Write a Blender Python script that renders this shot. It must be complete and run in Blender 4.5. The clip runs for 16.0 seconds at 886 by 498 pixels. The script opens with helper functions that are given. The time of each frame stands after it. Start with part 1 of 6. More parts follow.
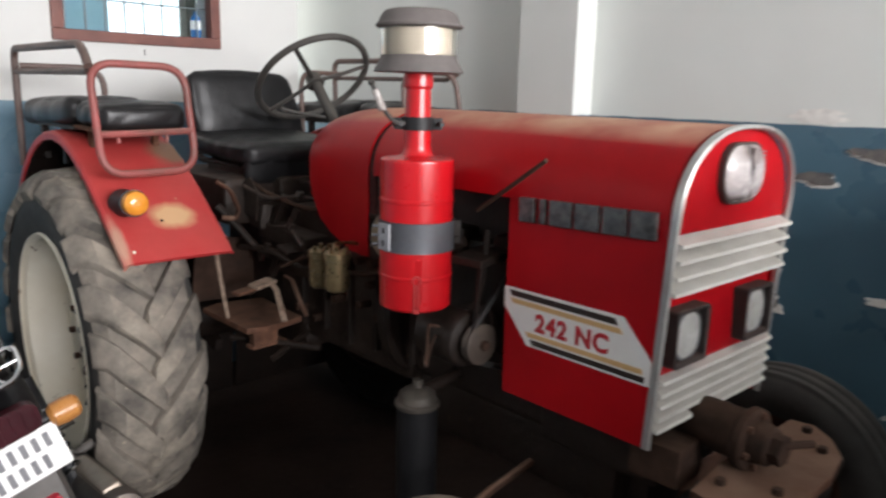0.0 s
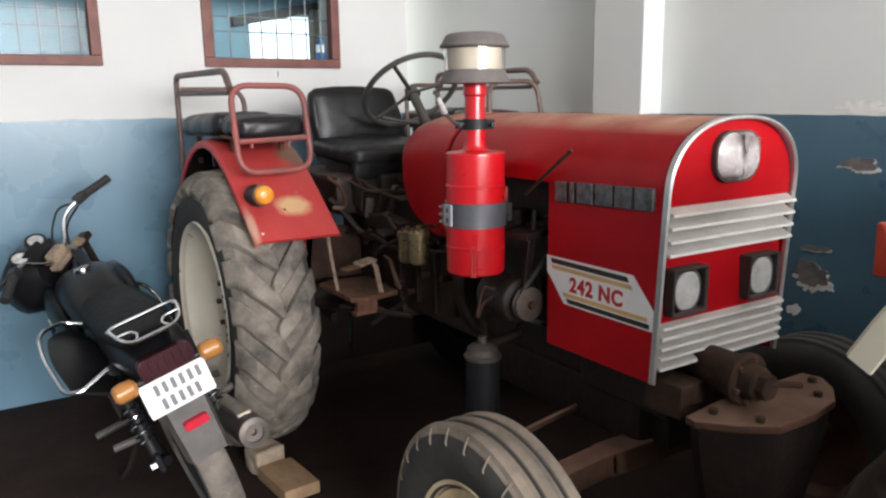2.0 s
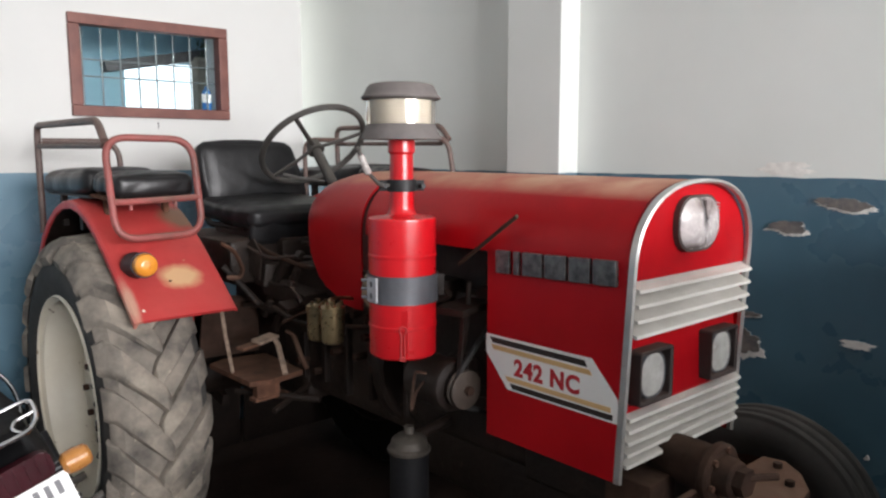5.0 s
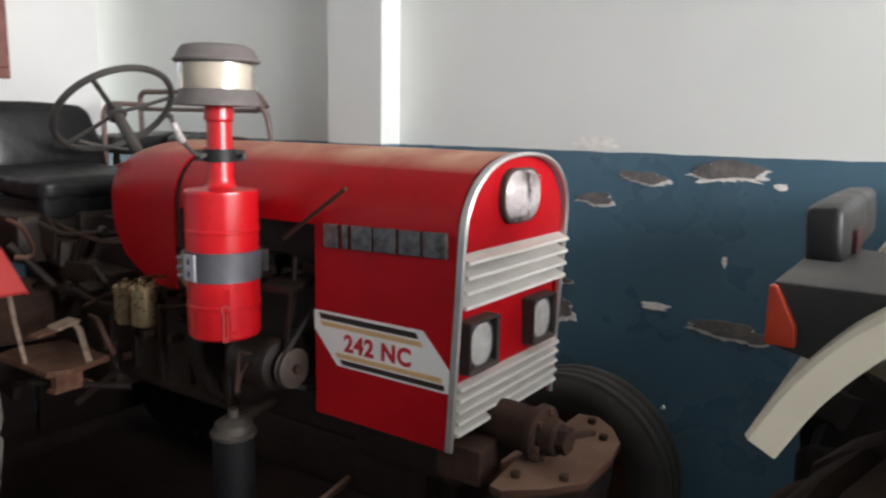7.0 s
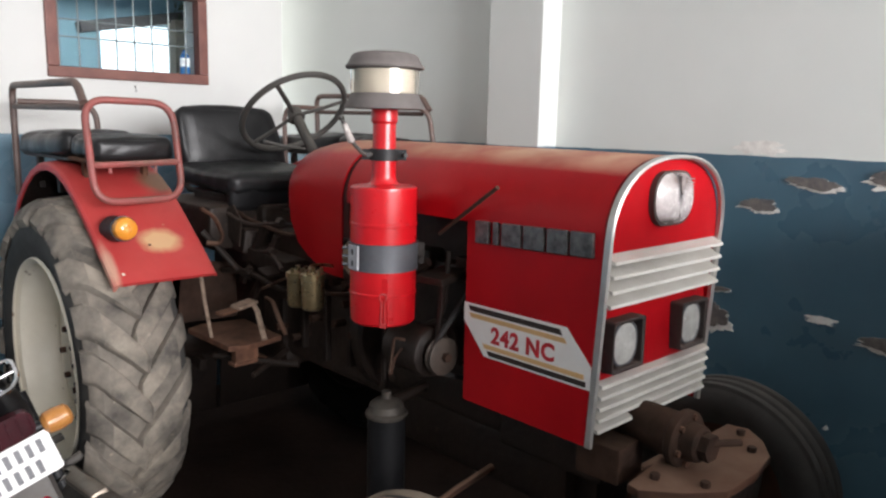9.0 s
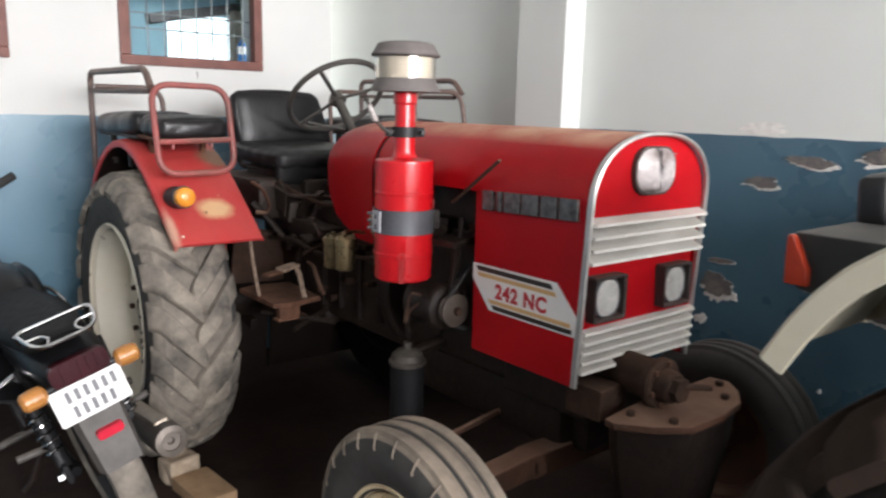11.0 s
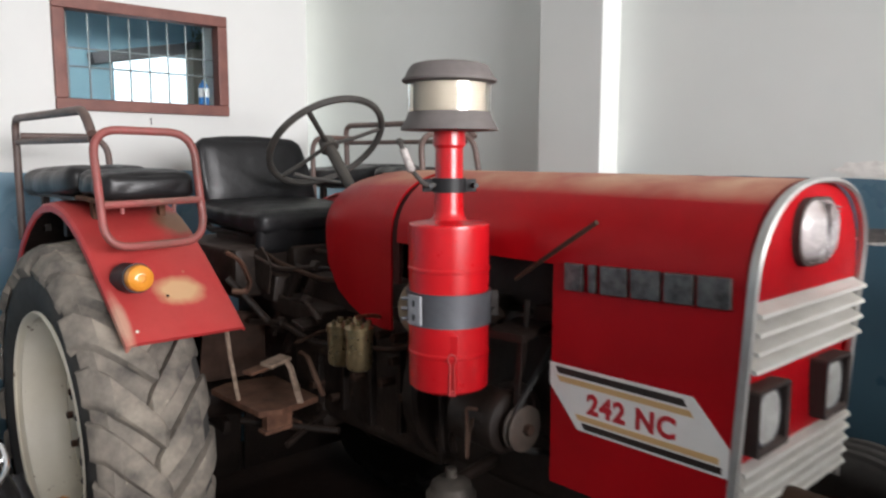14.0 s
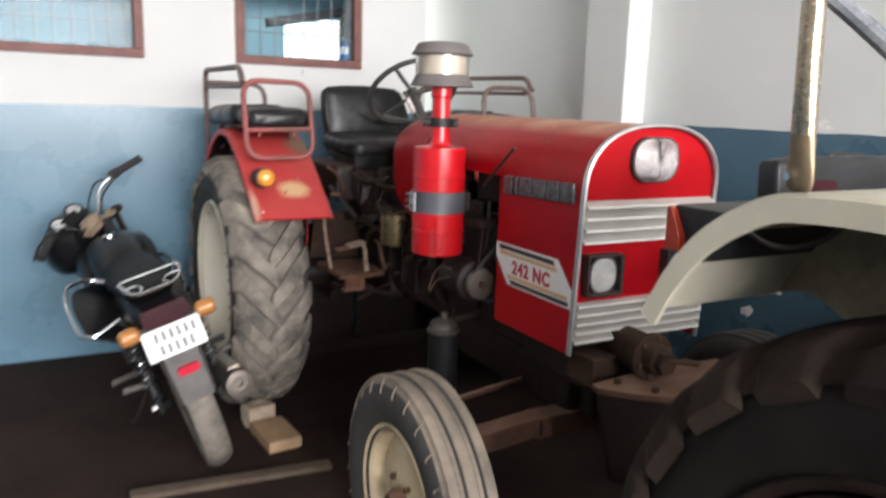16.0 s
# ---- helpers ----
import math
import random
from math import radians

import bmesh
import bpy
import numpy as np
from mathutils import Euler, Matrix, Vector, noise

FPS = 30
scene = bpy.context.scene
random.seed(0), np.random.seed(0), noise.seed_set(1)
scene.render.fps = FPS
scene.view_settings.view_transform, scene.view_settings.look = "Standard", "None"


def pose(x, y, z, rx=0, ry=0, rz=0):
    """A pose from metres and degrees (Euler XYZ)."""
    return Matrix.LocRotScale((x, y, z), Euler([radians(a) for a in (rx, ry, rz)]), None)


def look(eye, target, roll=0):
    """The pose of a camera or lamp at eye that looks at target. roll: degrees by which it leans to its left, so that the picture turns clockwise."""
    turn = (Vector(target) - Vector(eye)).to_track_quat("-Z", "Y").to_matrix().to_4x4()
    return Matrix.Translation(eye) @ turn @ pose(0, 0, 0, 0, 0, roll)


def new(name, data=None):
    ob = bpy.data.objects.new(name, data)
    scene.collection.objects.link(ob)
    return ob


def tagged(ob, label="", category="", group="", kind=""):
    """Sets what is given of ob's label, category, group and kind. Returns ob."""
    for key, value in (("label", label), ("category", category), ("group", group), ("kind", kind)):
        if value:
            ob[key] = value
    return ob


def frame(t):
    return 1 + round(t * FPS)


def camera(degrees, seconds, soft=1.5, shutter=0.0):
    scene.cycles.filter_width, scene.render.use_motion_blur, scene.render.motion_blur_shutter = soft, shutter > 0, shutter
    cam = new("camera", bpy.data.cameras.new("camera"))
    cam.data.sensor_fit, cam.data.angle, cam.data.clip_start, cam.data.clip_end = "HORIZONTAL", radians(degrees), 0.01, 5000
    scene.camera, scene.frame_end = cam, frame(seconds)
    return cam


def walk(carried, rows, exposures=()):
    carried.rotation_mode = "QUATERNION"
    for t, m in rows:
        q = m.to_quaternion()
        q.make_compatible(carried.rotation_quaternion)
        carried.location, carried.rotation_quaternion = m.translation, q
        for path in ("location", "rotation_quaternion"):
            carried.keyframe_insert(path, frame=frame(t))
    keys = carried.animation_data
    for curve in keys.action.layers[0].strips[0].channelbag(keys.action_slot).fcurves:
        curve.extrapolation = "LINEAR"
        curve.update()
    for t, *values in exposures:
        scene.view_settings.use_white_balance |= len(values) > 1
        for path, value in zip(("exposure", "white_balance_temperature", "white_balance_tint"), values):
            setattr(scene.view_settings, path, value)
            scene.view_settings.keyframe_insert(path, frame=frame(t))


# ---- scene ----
cam = camera(61.6, 16.0, soft=2.3, shutter=0.5)
PATH = [
    (0, (0.168, 0.025, 1.469), (1.493, 1.465, 1.058), 1.4),
    (0.2, (0.136, -0.036, 1.468), (1.512, 1.365, 1.09), 2.2),
    (0.5, (0.093, -0.112, 1.48), (1.494, 1.282, 1.168), 2.2),
    (0.7, (0.064, -0.17, 1.484), (1.411, 1.283, 1.211), 2.3),
    (1, (0.048, -0.291, 1.477), (1.226, 1.306, 1.228), 0.6),
    (1.2, (0.051, -0.355, 1.466), (1.173, 1.271, 1.152), 1.2),
    (1.5, (0.049, -0.426, 1.467), (1.101, 1.226, 1.063), 0.4),
    (1.7, (0.05, -0.452, 1.472), (1.083, 1.216, 1.083), -0.5),
    (2, (0.063, -0.442, 1.467), (1.107, 1.219, 1.074), -0.8),
    (2.2, (0.072, -0.417, 1.46), (1.12, 1.24, 1.063), -0.5),
    (2.5, (0.102, -0.325, 1.458), (1.229, 1.283, 1.08), -0.3),
    (2.7, (0.118, -0.252, 1.467), (1.305, 1.325, 1.145), -0.0),
    (3, (0.119, -0.16, 1.481), (1.345, 1.397, 1.214), -0.5),
    (3.2, (0.127, -0.121, 1.482), (1.355, 1.44, 1.245), -0.9),
    (5.3, (0.137, -0.133, 1.478), (1.459, 1.345, 1.217), -0.2),
    (5.5, (0.142, -0.131, 1.478), (1.469, 1.34, 1.207), -0.3),
    (5.7, (0.147, -0.122, 1.483), (1.482, 1.336, 1.176), -0.2),
    (6, (0.155, -0.097, 1.477), (1.574, 1.275, 1.154), 0.1),
    (6.2, (0.163, -0.077, 1.512), (1.682, 1.177, 1.169), -1.6),
    (6.5, (0.17, -0.092, 1.484), (1.798, 1.029, 1.18), -1.2),
    (6.7, (0.164, -0.086, 1.489), (1.818, 0.996, 1.186), -0.7),
    (7, (0.143, -0.085, 1.479), (1.771, 1.029, 1.15), 1.1),
    (7.2, (0.123, -0.101, 1.479), (1.684, 1.104, 1.147), 0.7),
    (7.5, (0.11, -0.108, 1.483), (1.605, 1.181, 1.158), 0.6),
    (7.7, (0.11, -0.11, 1.481), (1.589, 1.199, 1.165), 0.8),
    (8, (0.114, -0.107, 1.478), (1.572, 1.224, 1.157), 0.6),
    (8.2, (0.117, -0.103, 1.474), (1.583, 1.223, 1.169), 0.9),
    (8.5, (0.109, -0.096, 1.474), (1.535, 1.269, 1.148), 1.1),
    (8.7, (0.106, -0.107, 1.477), (1.494, 1.295, 1.152), 1.2),
    (10.8, (0.023, -0.463, 1.46), (1.293, 1.041, 1.104), 1.5),
    (11, (0.016, -0.439, 1.464), (1.25, 1.092, 1.096), 1.4),
    (11.2, (0.039, -0.388, 1.455), (1.25, 1.161, 1.083), 1.6),
    (11.5, (0.078, -0.227, 1.456), (1.317, 1.312, 1.141), 1.6),
    (11.7, (0.086, -0.123, 1.454), (1.314, 1.435, 1.2), 0.3),
    (12, (0.124, 0.016, 1.461), (1.387, 1.54, 1.172), -0.8),
    (12.2, (0.16, 0.088, 1.457), (1.421, 1.611, 1.15), -0.8),
    (12.5, (0.217, 0.23, 1.448), (1.438, 1.779, 1.115), -0.5),
    (12.7, (0.278, 0.333, 1.452), (1.493, 1.887, 1.124), -0.2),
    (13, (0.346, 0.443, 1.463), (1.591, 1.985, 1.196), 0.2),
    (13.2, (0.362, 0.466, 1.467), (1.627, 1.99, 1.185), 0.2),
    (13.5, (0.342, 0.433, 1.469), (1.629, 1.941, 1.205), 0.1),
    (13.7, (0.319, 0.353, 1.492), (1.615, 1.854, 1.232), -0.2),
    (14, (0.231, 0.198, 1.454), (1.567, 1.667, 1.212), 0.1),
    (14.2, (0.199, 0.107, 1.455), (1.526, 1.575, 1.169), 0.1),
    (14.5, (0.175, -0.017, 1.478), (1.504, 1.452, 1.199), -0.8),
    (14.7, (0.186, -0.116, 1.487), (1.482, 1.384, 1.226), -1.1),
    (15, (0.203, -0.302, 1.46), (1.418, 1.253, 1.135), 3.5),
    (15.2, (0.22, -0.411, 1.471), (1.39, 1.173, 1.121), 2.8),
    (15.5, (0.214, -0.567, 1.471), (1.326, 1.065, 1.152), 0.8),
    (15.7, (0.185, -0.683, 1.462), (1.225, 0.996, 1.148), 0.1),
    (16, (0.153, -0.852, 1.455), (1.081, 0.878, 1.074), 1.8),
]
walk(cam, [(t, look(eye, target, roll)) for t, eye, target, roll in PATH],
     exposures=((0, 0), (0.5, 0), (1.0, 0.12), (1.5, 0), (7.0, 0), (8.5, 0.06), (11.0, 0.15), (12.0, 0.02), (14.5, 0), (15.0, 0.04), (15.5, 0.15), (16.0, 0.12)))


# ---- world, daylight and the open doorway ----
world = bpy.data.worlds.new("sky")
scene.world = world
world.use_nodes = True
wn = world.node_tree.nodes
sky = wn.new("ShaderNodeTexSky")
sky.sky_type = "NISHITA"
sky.sun_disc = False
sky.sun_elevation, sky.sun_rotation = radians(50), radians(120)
wn["Background"].inputs[1].default_value = 0.12
world.node_tree.links.new(sky.outputs[0], wn["Background"].inputs[0])

sun = new("sun", bpy.data.lights.new("sun", "SUN"))
sun.data.energy, sun.data.angle, sun.data.color = 1.2, radians(12), (1.0, 0.97, 0.92)
sun.matrix_basis = look((6, 3, 9), (0, -1, 0))

door_light = new("doorway_light", bpy.data.lights.new("doorway_light", "AREA"))
door_light.data.shape, door_light.data.size, door_light.data.size_y = "RECTANGLE", 4.0, 1.5
door_light.data.energy, door_light.data.color = 825, (0.995, 0.975, 0.995)
door_light.matrix_basis = look((0.6, -5.9, 2.25), (0.6, 3, 1.6))

# Added fill lamp at the unseen end of the recess, brightening its wall.
recess_fill = new("recess_fill", bpy.data.lights.new("recess_fill", "AREA"))
recess_fill.data.shape, recess_fill.data.size, recess_fill.data.size_y = "RECTANGLE", 0.28, 2.5
recess_fill.data.energy, recess_fill.data.color = 13, (1.0, 0.97, 0.92)
recess_fill.matrix_basis = look((2.54, 4.7, 1.4), (2.54, 3, 1.4))

# ---- building blocks ----
OFF = {}
PX = Matrix(((0, 0, 1, 0), (1, 0, 0, 0), (0, 1, 0, 0), (0, 0, 0, 1)))  # (u, v, w) -> (w, u, v)
PY = Matrix(((1, 0, 0, 0), (0, 0, 1, 0), (0, 1, 0, 0), (0, 0, 0, 1)))  # (u, v, w) -> (u, w, v)
TO_X = Matrix.Rotation(radians(90), 4, "Y")  # z -> x


def thing(name, base, label, category, group="", turn=(0, 0, 0), local=False):
    e = new(name)
    e.empty_display_size = 0.1
    e.matrix_basis = pose(*base, *turn)
    OFF[e] = Vector((0, 0, 0)) if local else Vector(base)
    return tagged(e, label, category, group)


def mesh_of(name, bm, material, sharp=34):
    bmesh.ops.recalc_face_normals(bm, faces=bm.faces)
    for f in bm.faces:
        f.smooth = True
    lim = radians(sharp)
    for e in bm.edges:
        e.smooth = e.calc_face_angle(0.0) < lim
    me = bpy.data.meshes.new(name)
    bm.to_mesh(me)
    bm.free()
    me.materials.append(material)
    return me


def rounded(bm):
    """True where small bevel faces meet large flat ones."""
    for e in bm.edges:
        if len(e.link_faces) == 2 and 0.1 < e.calc_face_angle(0.0) < 0.6:
            a, b = sorted(f.calc_area() for f in e.link_faces)
            if b > 6 * a:
                return True
    return False


def even_shading(ob, on):
    if on:
        ob.modifiers.new("even_shading", "WEIGHTED_NORMAL").keep_sharp = True


def part(name, bm, material, parent, label="", sharp=34):
    off = OFF[parent]
    bmesh.ops.translate(bm, verts=bm.verts, vec=-off)
    flat = rounded(bm)
    ob = new(name, mesh_of(name, bm, material, sharp))
    even_shading(ob, flat)
    ob.parent = parent
    OFF[ob] = off
    return tagged(ob, label)


def solo(name, bm, material, label, category="", kind="", group="", base=None, sharp=34):
    base = Vector(base or (0, 0, 0))
    bmesh.ops.translate(bm, verts=bm.verts, vec=-base)
    flat = rounded(bm)
    ob = new(name, mesh_of(name, bm, material, sharp))
    even_shading(ob, flat)
    ob.location = base
    OFF[ob] = base
    return tagged(ob, label, category, group, kind)


def B():
    return bmesh.new()


def box(bm, c, s, turn=(0, 0, 0), bev=0.0, seg=2):
    m = pose(*c, *turn) @ Matrix.Diagonal((*s, 1))
    vs = bmesh.ops.create_cube(bm, size=1, matrix=m)["verts"]
    if bev:
        es = list({e for v in vs for e in v.link_edges})
        bmesh.ops.bevel(bm, geom=es, offset=bev, segments=seg, affect="EDGES", profile=0.5)
    return bm


def span(bm, lo, hi, bev=0.0):
    return box(bm, [(a + b) / 2 for a, b in zip(lo, hi)], [abs(b - a) for a, b in zip(lo, hi)], bev=bev)


def ring_faces(bm, rings, closed=True, caps=True):
    n = len(rings[0])
    for a, b in zip(rings, rings[1:]):
        for i in range(n if closed else n - 1):
            j = (i + 1) % n
            q = [v for k, v in enumerate((a[i], a[j], b[j], b[i])) if v not in (a[i], a[j], b[j], b[i])[:k]]
            if len(q) > 2:
                bm.faces.new(q)
    if caps and closed:
        for r in (rings[0], rings[-1]):
            if len(set(r)) > 2:
                bm.faces.new(r)
    return bm


def loft(bm, rings, closed=True, caps=True):
    return ring_faces(bm, [[bm.verts.new(p) for p in r] for r in rings], closed, caps)


def lathe(bm, prof, m=Matrix(), seg=32, caps=False):
    rings = []
    for r, h in prof:
        if r < 1e-5:
            v = bm.verts.new(m @ Vector((0, 0, h)))
            rings.append([v] * seg)
        else:
            rings.append([bm.verts.new(m @ Vector((r * math.cos(a), r * math.sin(a), h))) for a in
                          (2 * math.pi * k / seg for k in range(seg))])
    return ring_faces(bm, rings, True, caps)


def along(p0, p1):
    d = Vector(p1) - Vector(p0)
    return Matrix.Translation(p0) @ d.to_track_quat("Z", "Y").to_matrix().to_4x4(), d.length


def cyl(bm, p0, p1, r, r2=None, seg=16, bev=0.0):
    m, n = along(p0, p1)
    r2 = r if r2 is None else r2
    if bev:
        prof = [(0, 0), (r - bev, 0), (r, bev), (r2, n - bev), (r2 - bev, n), (0, n)]
    else:
        prof = [(0, 0), (r, 0), (r2, n), (0, n)]
    return lathe(bm, prof, m, seg)


def fillet(pts, rad, n=5, closed=False):
    pts = [Vector(p) for p in pts]
    out = []
    for i, p in enumerate(pts):
        if not closed and i in (0, len(pts) - 1):
            out.append(p)
            continue
        a, b = pts[i - 1], pts[(i + 1) % len(pts)]
        r = min(rad, (a - p).length * 0.48, (b - p).length * 0.48)
        s, e = p + (a - p).normalized() * r, p + (b - p).normalized() * r
        for k in range(n + 1):
            t = k / n
            out.append(s * (1 - t) ** 2 + p * 2 * t * (1 - t) + e * t * t)
    return out


def tube(bm, pts, r, seg=10, closed=False, squash=1.0):
    pts = [Vector(p) for p in pts]
    n = len(pts)
    tang = []
    for i in range(n):
        a = pts[i - 1] if (closed or i) else pts[0]
        b = pts[(i + 1) % n] if (closed or i < n - 1) else pts[-1]
        tang.append((b - a).normalized())
    up = Vector((0, 0, 1)) if abs(tang[0].z) < 0.9 else Vector((1, 0, 0))
    side = tang[0].cross(up).normalized()
    rings = []
    for p, t in zip(pts, tang):
        side = (side - t * side.dot(t)).normalized()
        top = side.cross(t)
        rings.append([bm.verts.new(p + (side * math.cos(a) + top * math.sin(a) * squash) * r) for a in
                      (2 * math.pi * k / seg for k in range(seg))])
    if closed:
        rings.append(rings[0])
    return ring_faces(bm, rings, True, not closed)


def prism(bm, poly, m, w0, w1, bev=0.0):
    a = [bm.verts.new(m @ Vector((u, v, w0))) for u, v in poly]
    b = [bm.verts.new(m @ Vector((u, v, w1))) for u, v in poly]
    ring_faces(bm, [a, b])
    if bev:
        es = list({e for v in a + b for e in v.link_edges})
        bmesh.ops.bevel(bm, geom=es, offset=bev, segments=2, affect="EDGES", profile=0.5)
    return bm


def rrect(cx, cy, w, h, r, n=5):
    out = []
    for k, (sx, sy) in enumerate(((1, 1), (-1, 1), (-1, -1), (1, -1))):
        for i in range(n + 1):
            a = math.pi / 2 * (k + i / n)
            out.append((cx + sx * (w / 2 - r) + r * math.cos(a), cy + sy * (h / 2 - r) + r * math.sin(a)))
    return out


def curve_through(pts, n=4):
    """Smooth line through plan points."""
    out = []
    for i in range(len(pts) - 1):
        a, b, c, d = (Vector(pts[max(0, min(len(pts) - 1, i + k))]) for k in (-1, 0, 1, 2))
        for k in range(n):
            t = k / n
            out.append(tuple((b * 2 + (c - a) * t + (a * 2 - b * 5 + c * 4 - d) * t * t + (b * 3 - a - c * 3 + d) * t ** 3) / 2))
    return out + [tuple(pts[-1])]


def pad(bm, c, s, turn=(0, 0, 0), r=0.03, puff=0.01, crease=0.004, seed=1, cuts=13):
    """Upholstered block: rounded, bulging and creased."""
    rnd = random.Random(seed)
    tmp = bmesh.new()
    bmesh.ops.create_cube(tmp, size=1, matrix=Matrix.Diagonal((*s, 1)))
    bmesh.ops.subdivide_edges(tmp, edges=tmp.edges, cuts=cuts, use_grid_fill=True)
    h = [v / 2 for v in s]
    waves = [(Vector((rnd.gauss(0, 1), rnd.gauss(0, 1), rnd.gauss(0, 0.6))) * rnd.uniform(14, 34), rnd.uniform(0, 6.3)) for _ in range(5)]
    for v in tmp.verts:
        p = v.co.copy()
        q = Vector([max(-(b - r), min(b - r, a)) for a, b in zip(p, h)])
        n = (p - q).normalized() if (p - q).length > 1e-6 else Vector((0, 0, 1))
        f = [1 - (a / b) ** 2 for a, b in zip(p, h)]
        bulge = puff * (abs(n.z) * f[0] * f[1] + abs(n.y) * f[0] * f[2] + abs(n.x) * f[1] * f[2])
        fold = sum(abs(math.sin(p.dot(k) + o)) ** 0.6 for k, o in waves) / 5 - 0.75
        v.co = q + n * (r + bulge + crease * fold)
    bmesh.ops.transform(tmp, matrix=pose(*c, *turn), verts=tmp.verts)
    me = bpy.data.meshes.new("pad")
    tmp.to_mesh(me)
    tmp.free()
    bm.from_mesh(me)
    bpy.data.meshes.remove(me)
    return bm


def mirror_x(bm, c):
    for v in bm.verts:
        v.co.x = 2 * c - v.co.x
    return bm


# ---- materials ----
def mat(name, a, b=None, rough=0.5, rvar=0.12, metal=0.0, scale=6.0, bump=0.15, bscale=80.0, coat=0.0,
        dust=0.0, dustcol=(0.42, 0.33, 0.24), specks=0.0, speckcol=(0.1, 0.06, 0.04), emit=0.0, spec=0.5, dust0=0.45, placed=False):
    m = bpy.data.materials.new(name)
    m.use_nodes = True
    t = m.node_tree
    n, l = t.nodes, t.links
    p = n["Principled BSDF"]
    co = n.new("ShaderNodeTexCoord")
    n1 = n.new("ShaderNodeTexNoise")
    n1.inputs["Scale"].default_value, n1.inputs["Detail"].default_value, n1.inputs["Roughness"].default_value = scale, 8, 0.62
    n2 = n.new("ShaderNodeTexNoise")
    n2.inputs["Scale"].default_value, n2.inputs["Detail"].default_value = bscale, 6
    at = co.outputs["Object"]
    if placed:
        at = n.new("ShaderNodeNewGeometry").outputs["Position"]
    for x in (n1, n2):
        l.new(at, x.inputs["Vector"])
    b = b or tuple(min(1, c * 0.72) for c in a)
    mix = n.new("ShaderNodeMix")
    mix.data_type = "RGBA"
    mix.inputs["A"].default_value, mix.inputs["B"].default_value = (*a, 1), (*b, 1)
    ramp = n.new("ShaderNodeMapRange")
    ramp.inputs["From Min"].default_value, ramp.inputs["From Max"].default_value = 0.35, 0.68
    l.new(n1.outputs[0], ramp.inputs["Value"])
    l.new(ramp.outputs[0], mix.inputs["Factor"])
    col = mix.outputs["Result"]
    ro = n.new("ShaderNodeMapRange")
    ro.inputs["To Min"].default_value, ro.inputs["To Max"].default_value = max(0.02, rough - rvar), min(1, rough + rvar)
    l.new(n2.outputs[0], ro.inputs["Value"])
    rout = ro.outputs[0]
    if specks:
        n3 = n.new("ShaderNodeTexNoise")
        n3.inputs["Scale"].default_value, n3.inputs["Detail"].default_value = 26, 9
        l.new(at, n3.inputs["Vector"])
        r3 = n.new("ShaderNodeMapRange")
        r3.inputs["From Min"].default_value, r3.inputs["From Max"].default_value = 0.72 - specks * 0.2, 0.78 - specks * 0.2
        l.new(n3.outputs[0], r3.inputs["Value"])
        mx = n.new("ShaderNodeMix")
        mx.data_type = "RGBA"
        mx.inputs["B"].default_value = (*speckcol, 1)
        l.new(r3.outputs[0], mx.inputs["Factor"])
        l.new(col, mx.inputs["A"])
        col = mx.outputs["Result"]
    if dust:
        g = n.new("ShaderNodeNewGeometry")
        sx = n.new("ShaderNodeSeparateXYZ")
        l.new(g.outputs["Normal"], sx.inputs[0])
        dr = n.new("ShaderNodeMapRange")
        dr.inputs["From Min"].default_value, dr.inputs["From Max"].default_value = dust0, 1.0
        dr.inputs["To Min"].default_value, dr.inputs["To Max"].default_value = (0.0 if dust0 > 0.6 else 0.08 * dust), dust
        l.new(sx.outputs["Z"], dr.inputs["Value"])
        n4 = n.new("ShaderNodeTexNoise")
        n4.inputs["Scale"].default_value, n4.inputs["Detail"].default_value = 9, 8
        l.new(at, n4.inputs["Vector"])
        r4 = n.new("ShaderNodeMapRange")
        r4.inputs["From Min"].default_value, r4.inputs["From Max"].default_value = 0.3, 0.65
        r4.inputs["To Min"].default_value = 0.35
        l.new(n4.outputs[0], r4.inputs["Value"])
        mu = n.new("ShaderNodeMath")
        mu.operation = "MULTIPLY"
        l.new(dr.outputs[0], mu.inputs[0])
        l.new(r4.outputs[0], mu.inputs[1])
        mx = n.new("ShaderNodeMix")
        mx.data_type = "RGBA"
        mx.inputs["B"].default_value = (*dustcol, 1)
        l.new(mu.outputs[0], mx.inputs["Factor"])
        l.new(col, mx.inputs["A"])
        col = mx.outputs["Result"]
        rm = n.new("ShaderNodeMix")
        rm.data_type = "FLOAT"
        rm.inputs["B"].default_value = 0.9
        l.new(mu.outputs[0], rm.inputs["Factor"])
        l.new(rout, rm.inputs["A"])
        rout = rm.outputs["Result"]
    l.new(col, p.inputs["Base Color"])
    l.new(rout, p.inputs["Roughness"])
    p.inputs["Metallic"].default_value = metal
    p.inputs["Specular IOR Level"].default_value = spec
    if coat:
        p.inputs["Coat Weight"].default_value, p.inputs["Coat Roughness"].default_value = coat, 0.2
    if bump:
        bu = n.new("ShaderNodeBump")
        bu.inputs["Strength"].default_value, bu.inputs["Distance"].default_value = bump, 0.004
        l.new(n2.outputs[0], bu.inputs["Height"])
        l.new(bu.outputs[0], p.inputs["Normal"])
    if emit:
        p.inputs["Emission Color"].default_value, p.inputs["Emission Strength"].default_value = (*a, 1), emit
    return m


def glass(name, col, rough, weight=1.0, ior=1.45):
    m = mat(name, col, col, rough=rough, rvar=0.02, bump=0.0)
    p = m.node_tree.nodes["Principled BSDF"]
    p.inputs["Transmission Weight"].default_value, p.inputs["IOR"].default_value = weight, ior
    return m


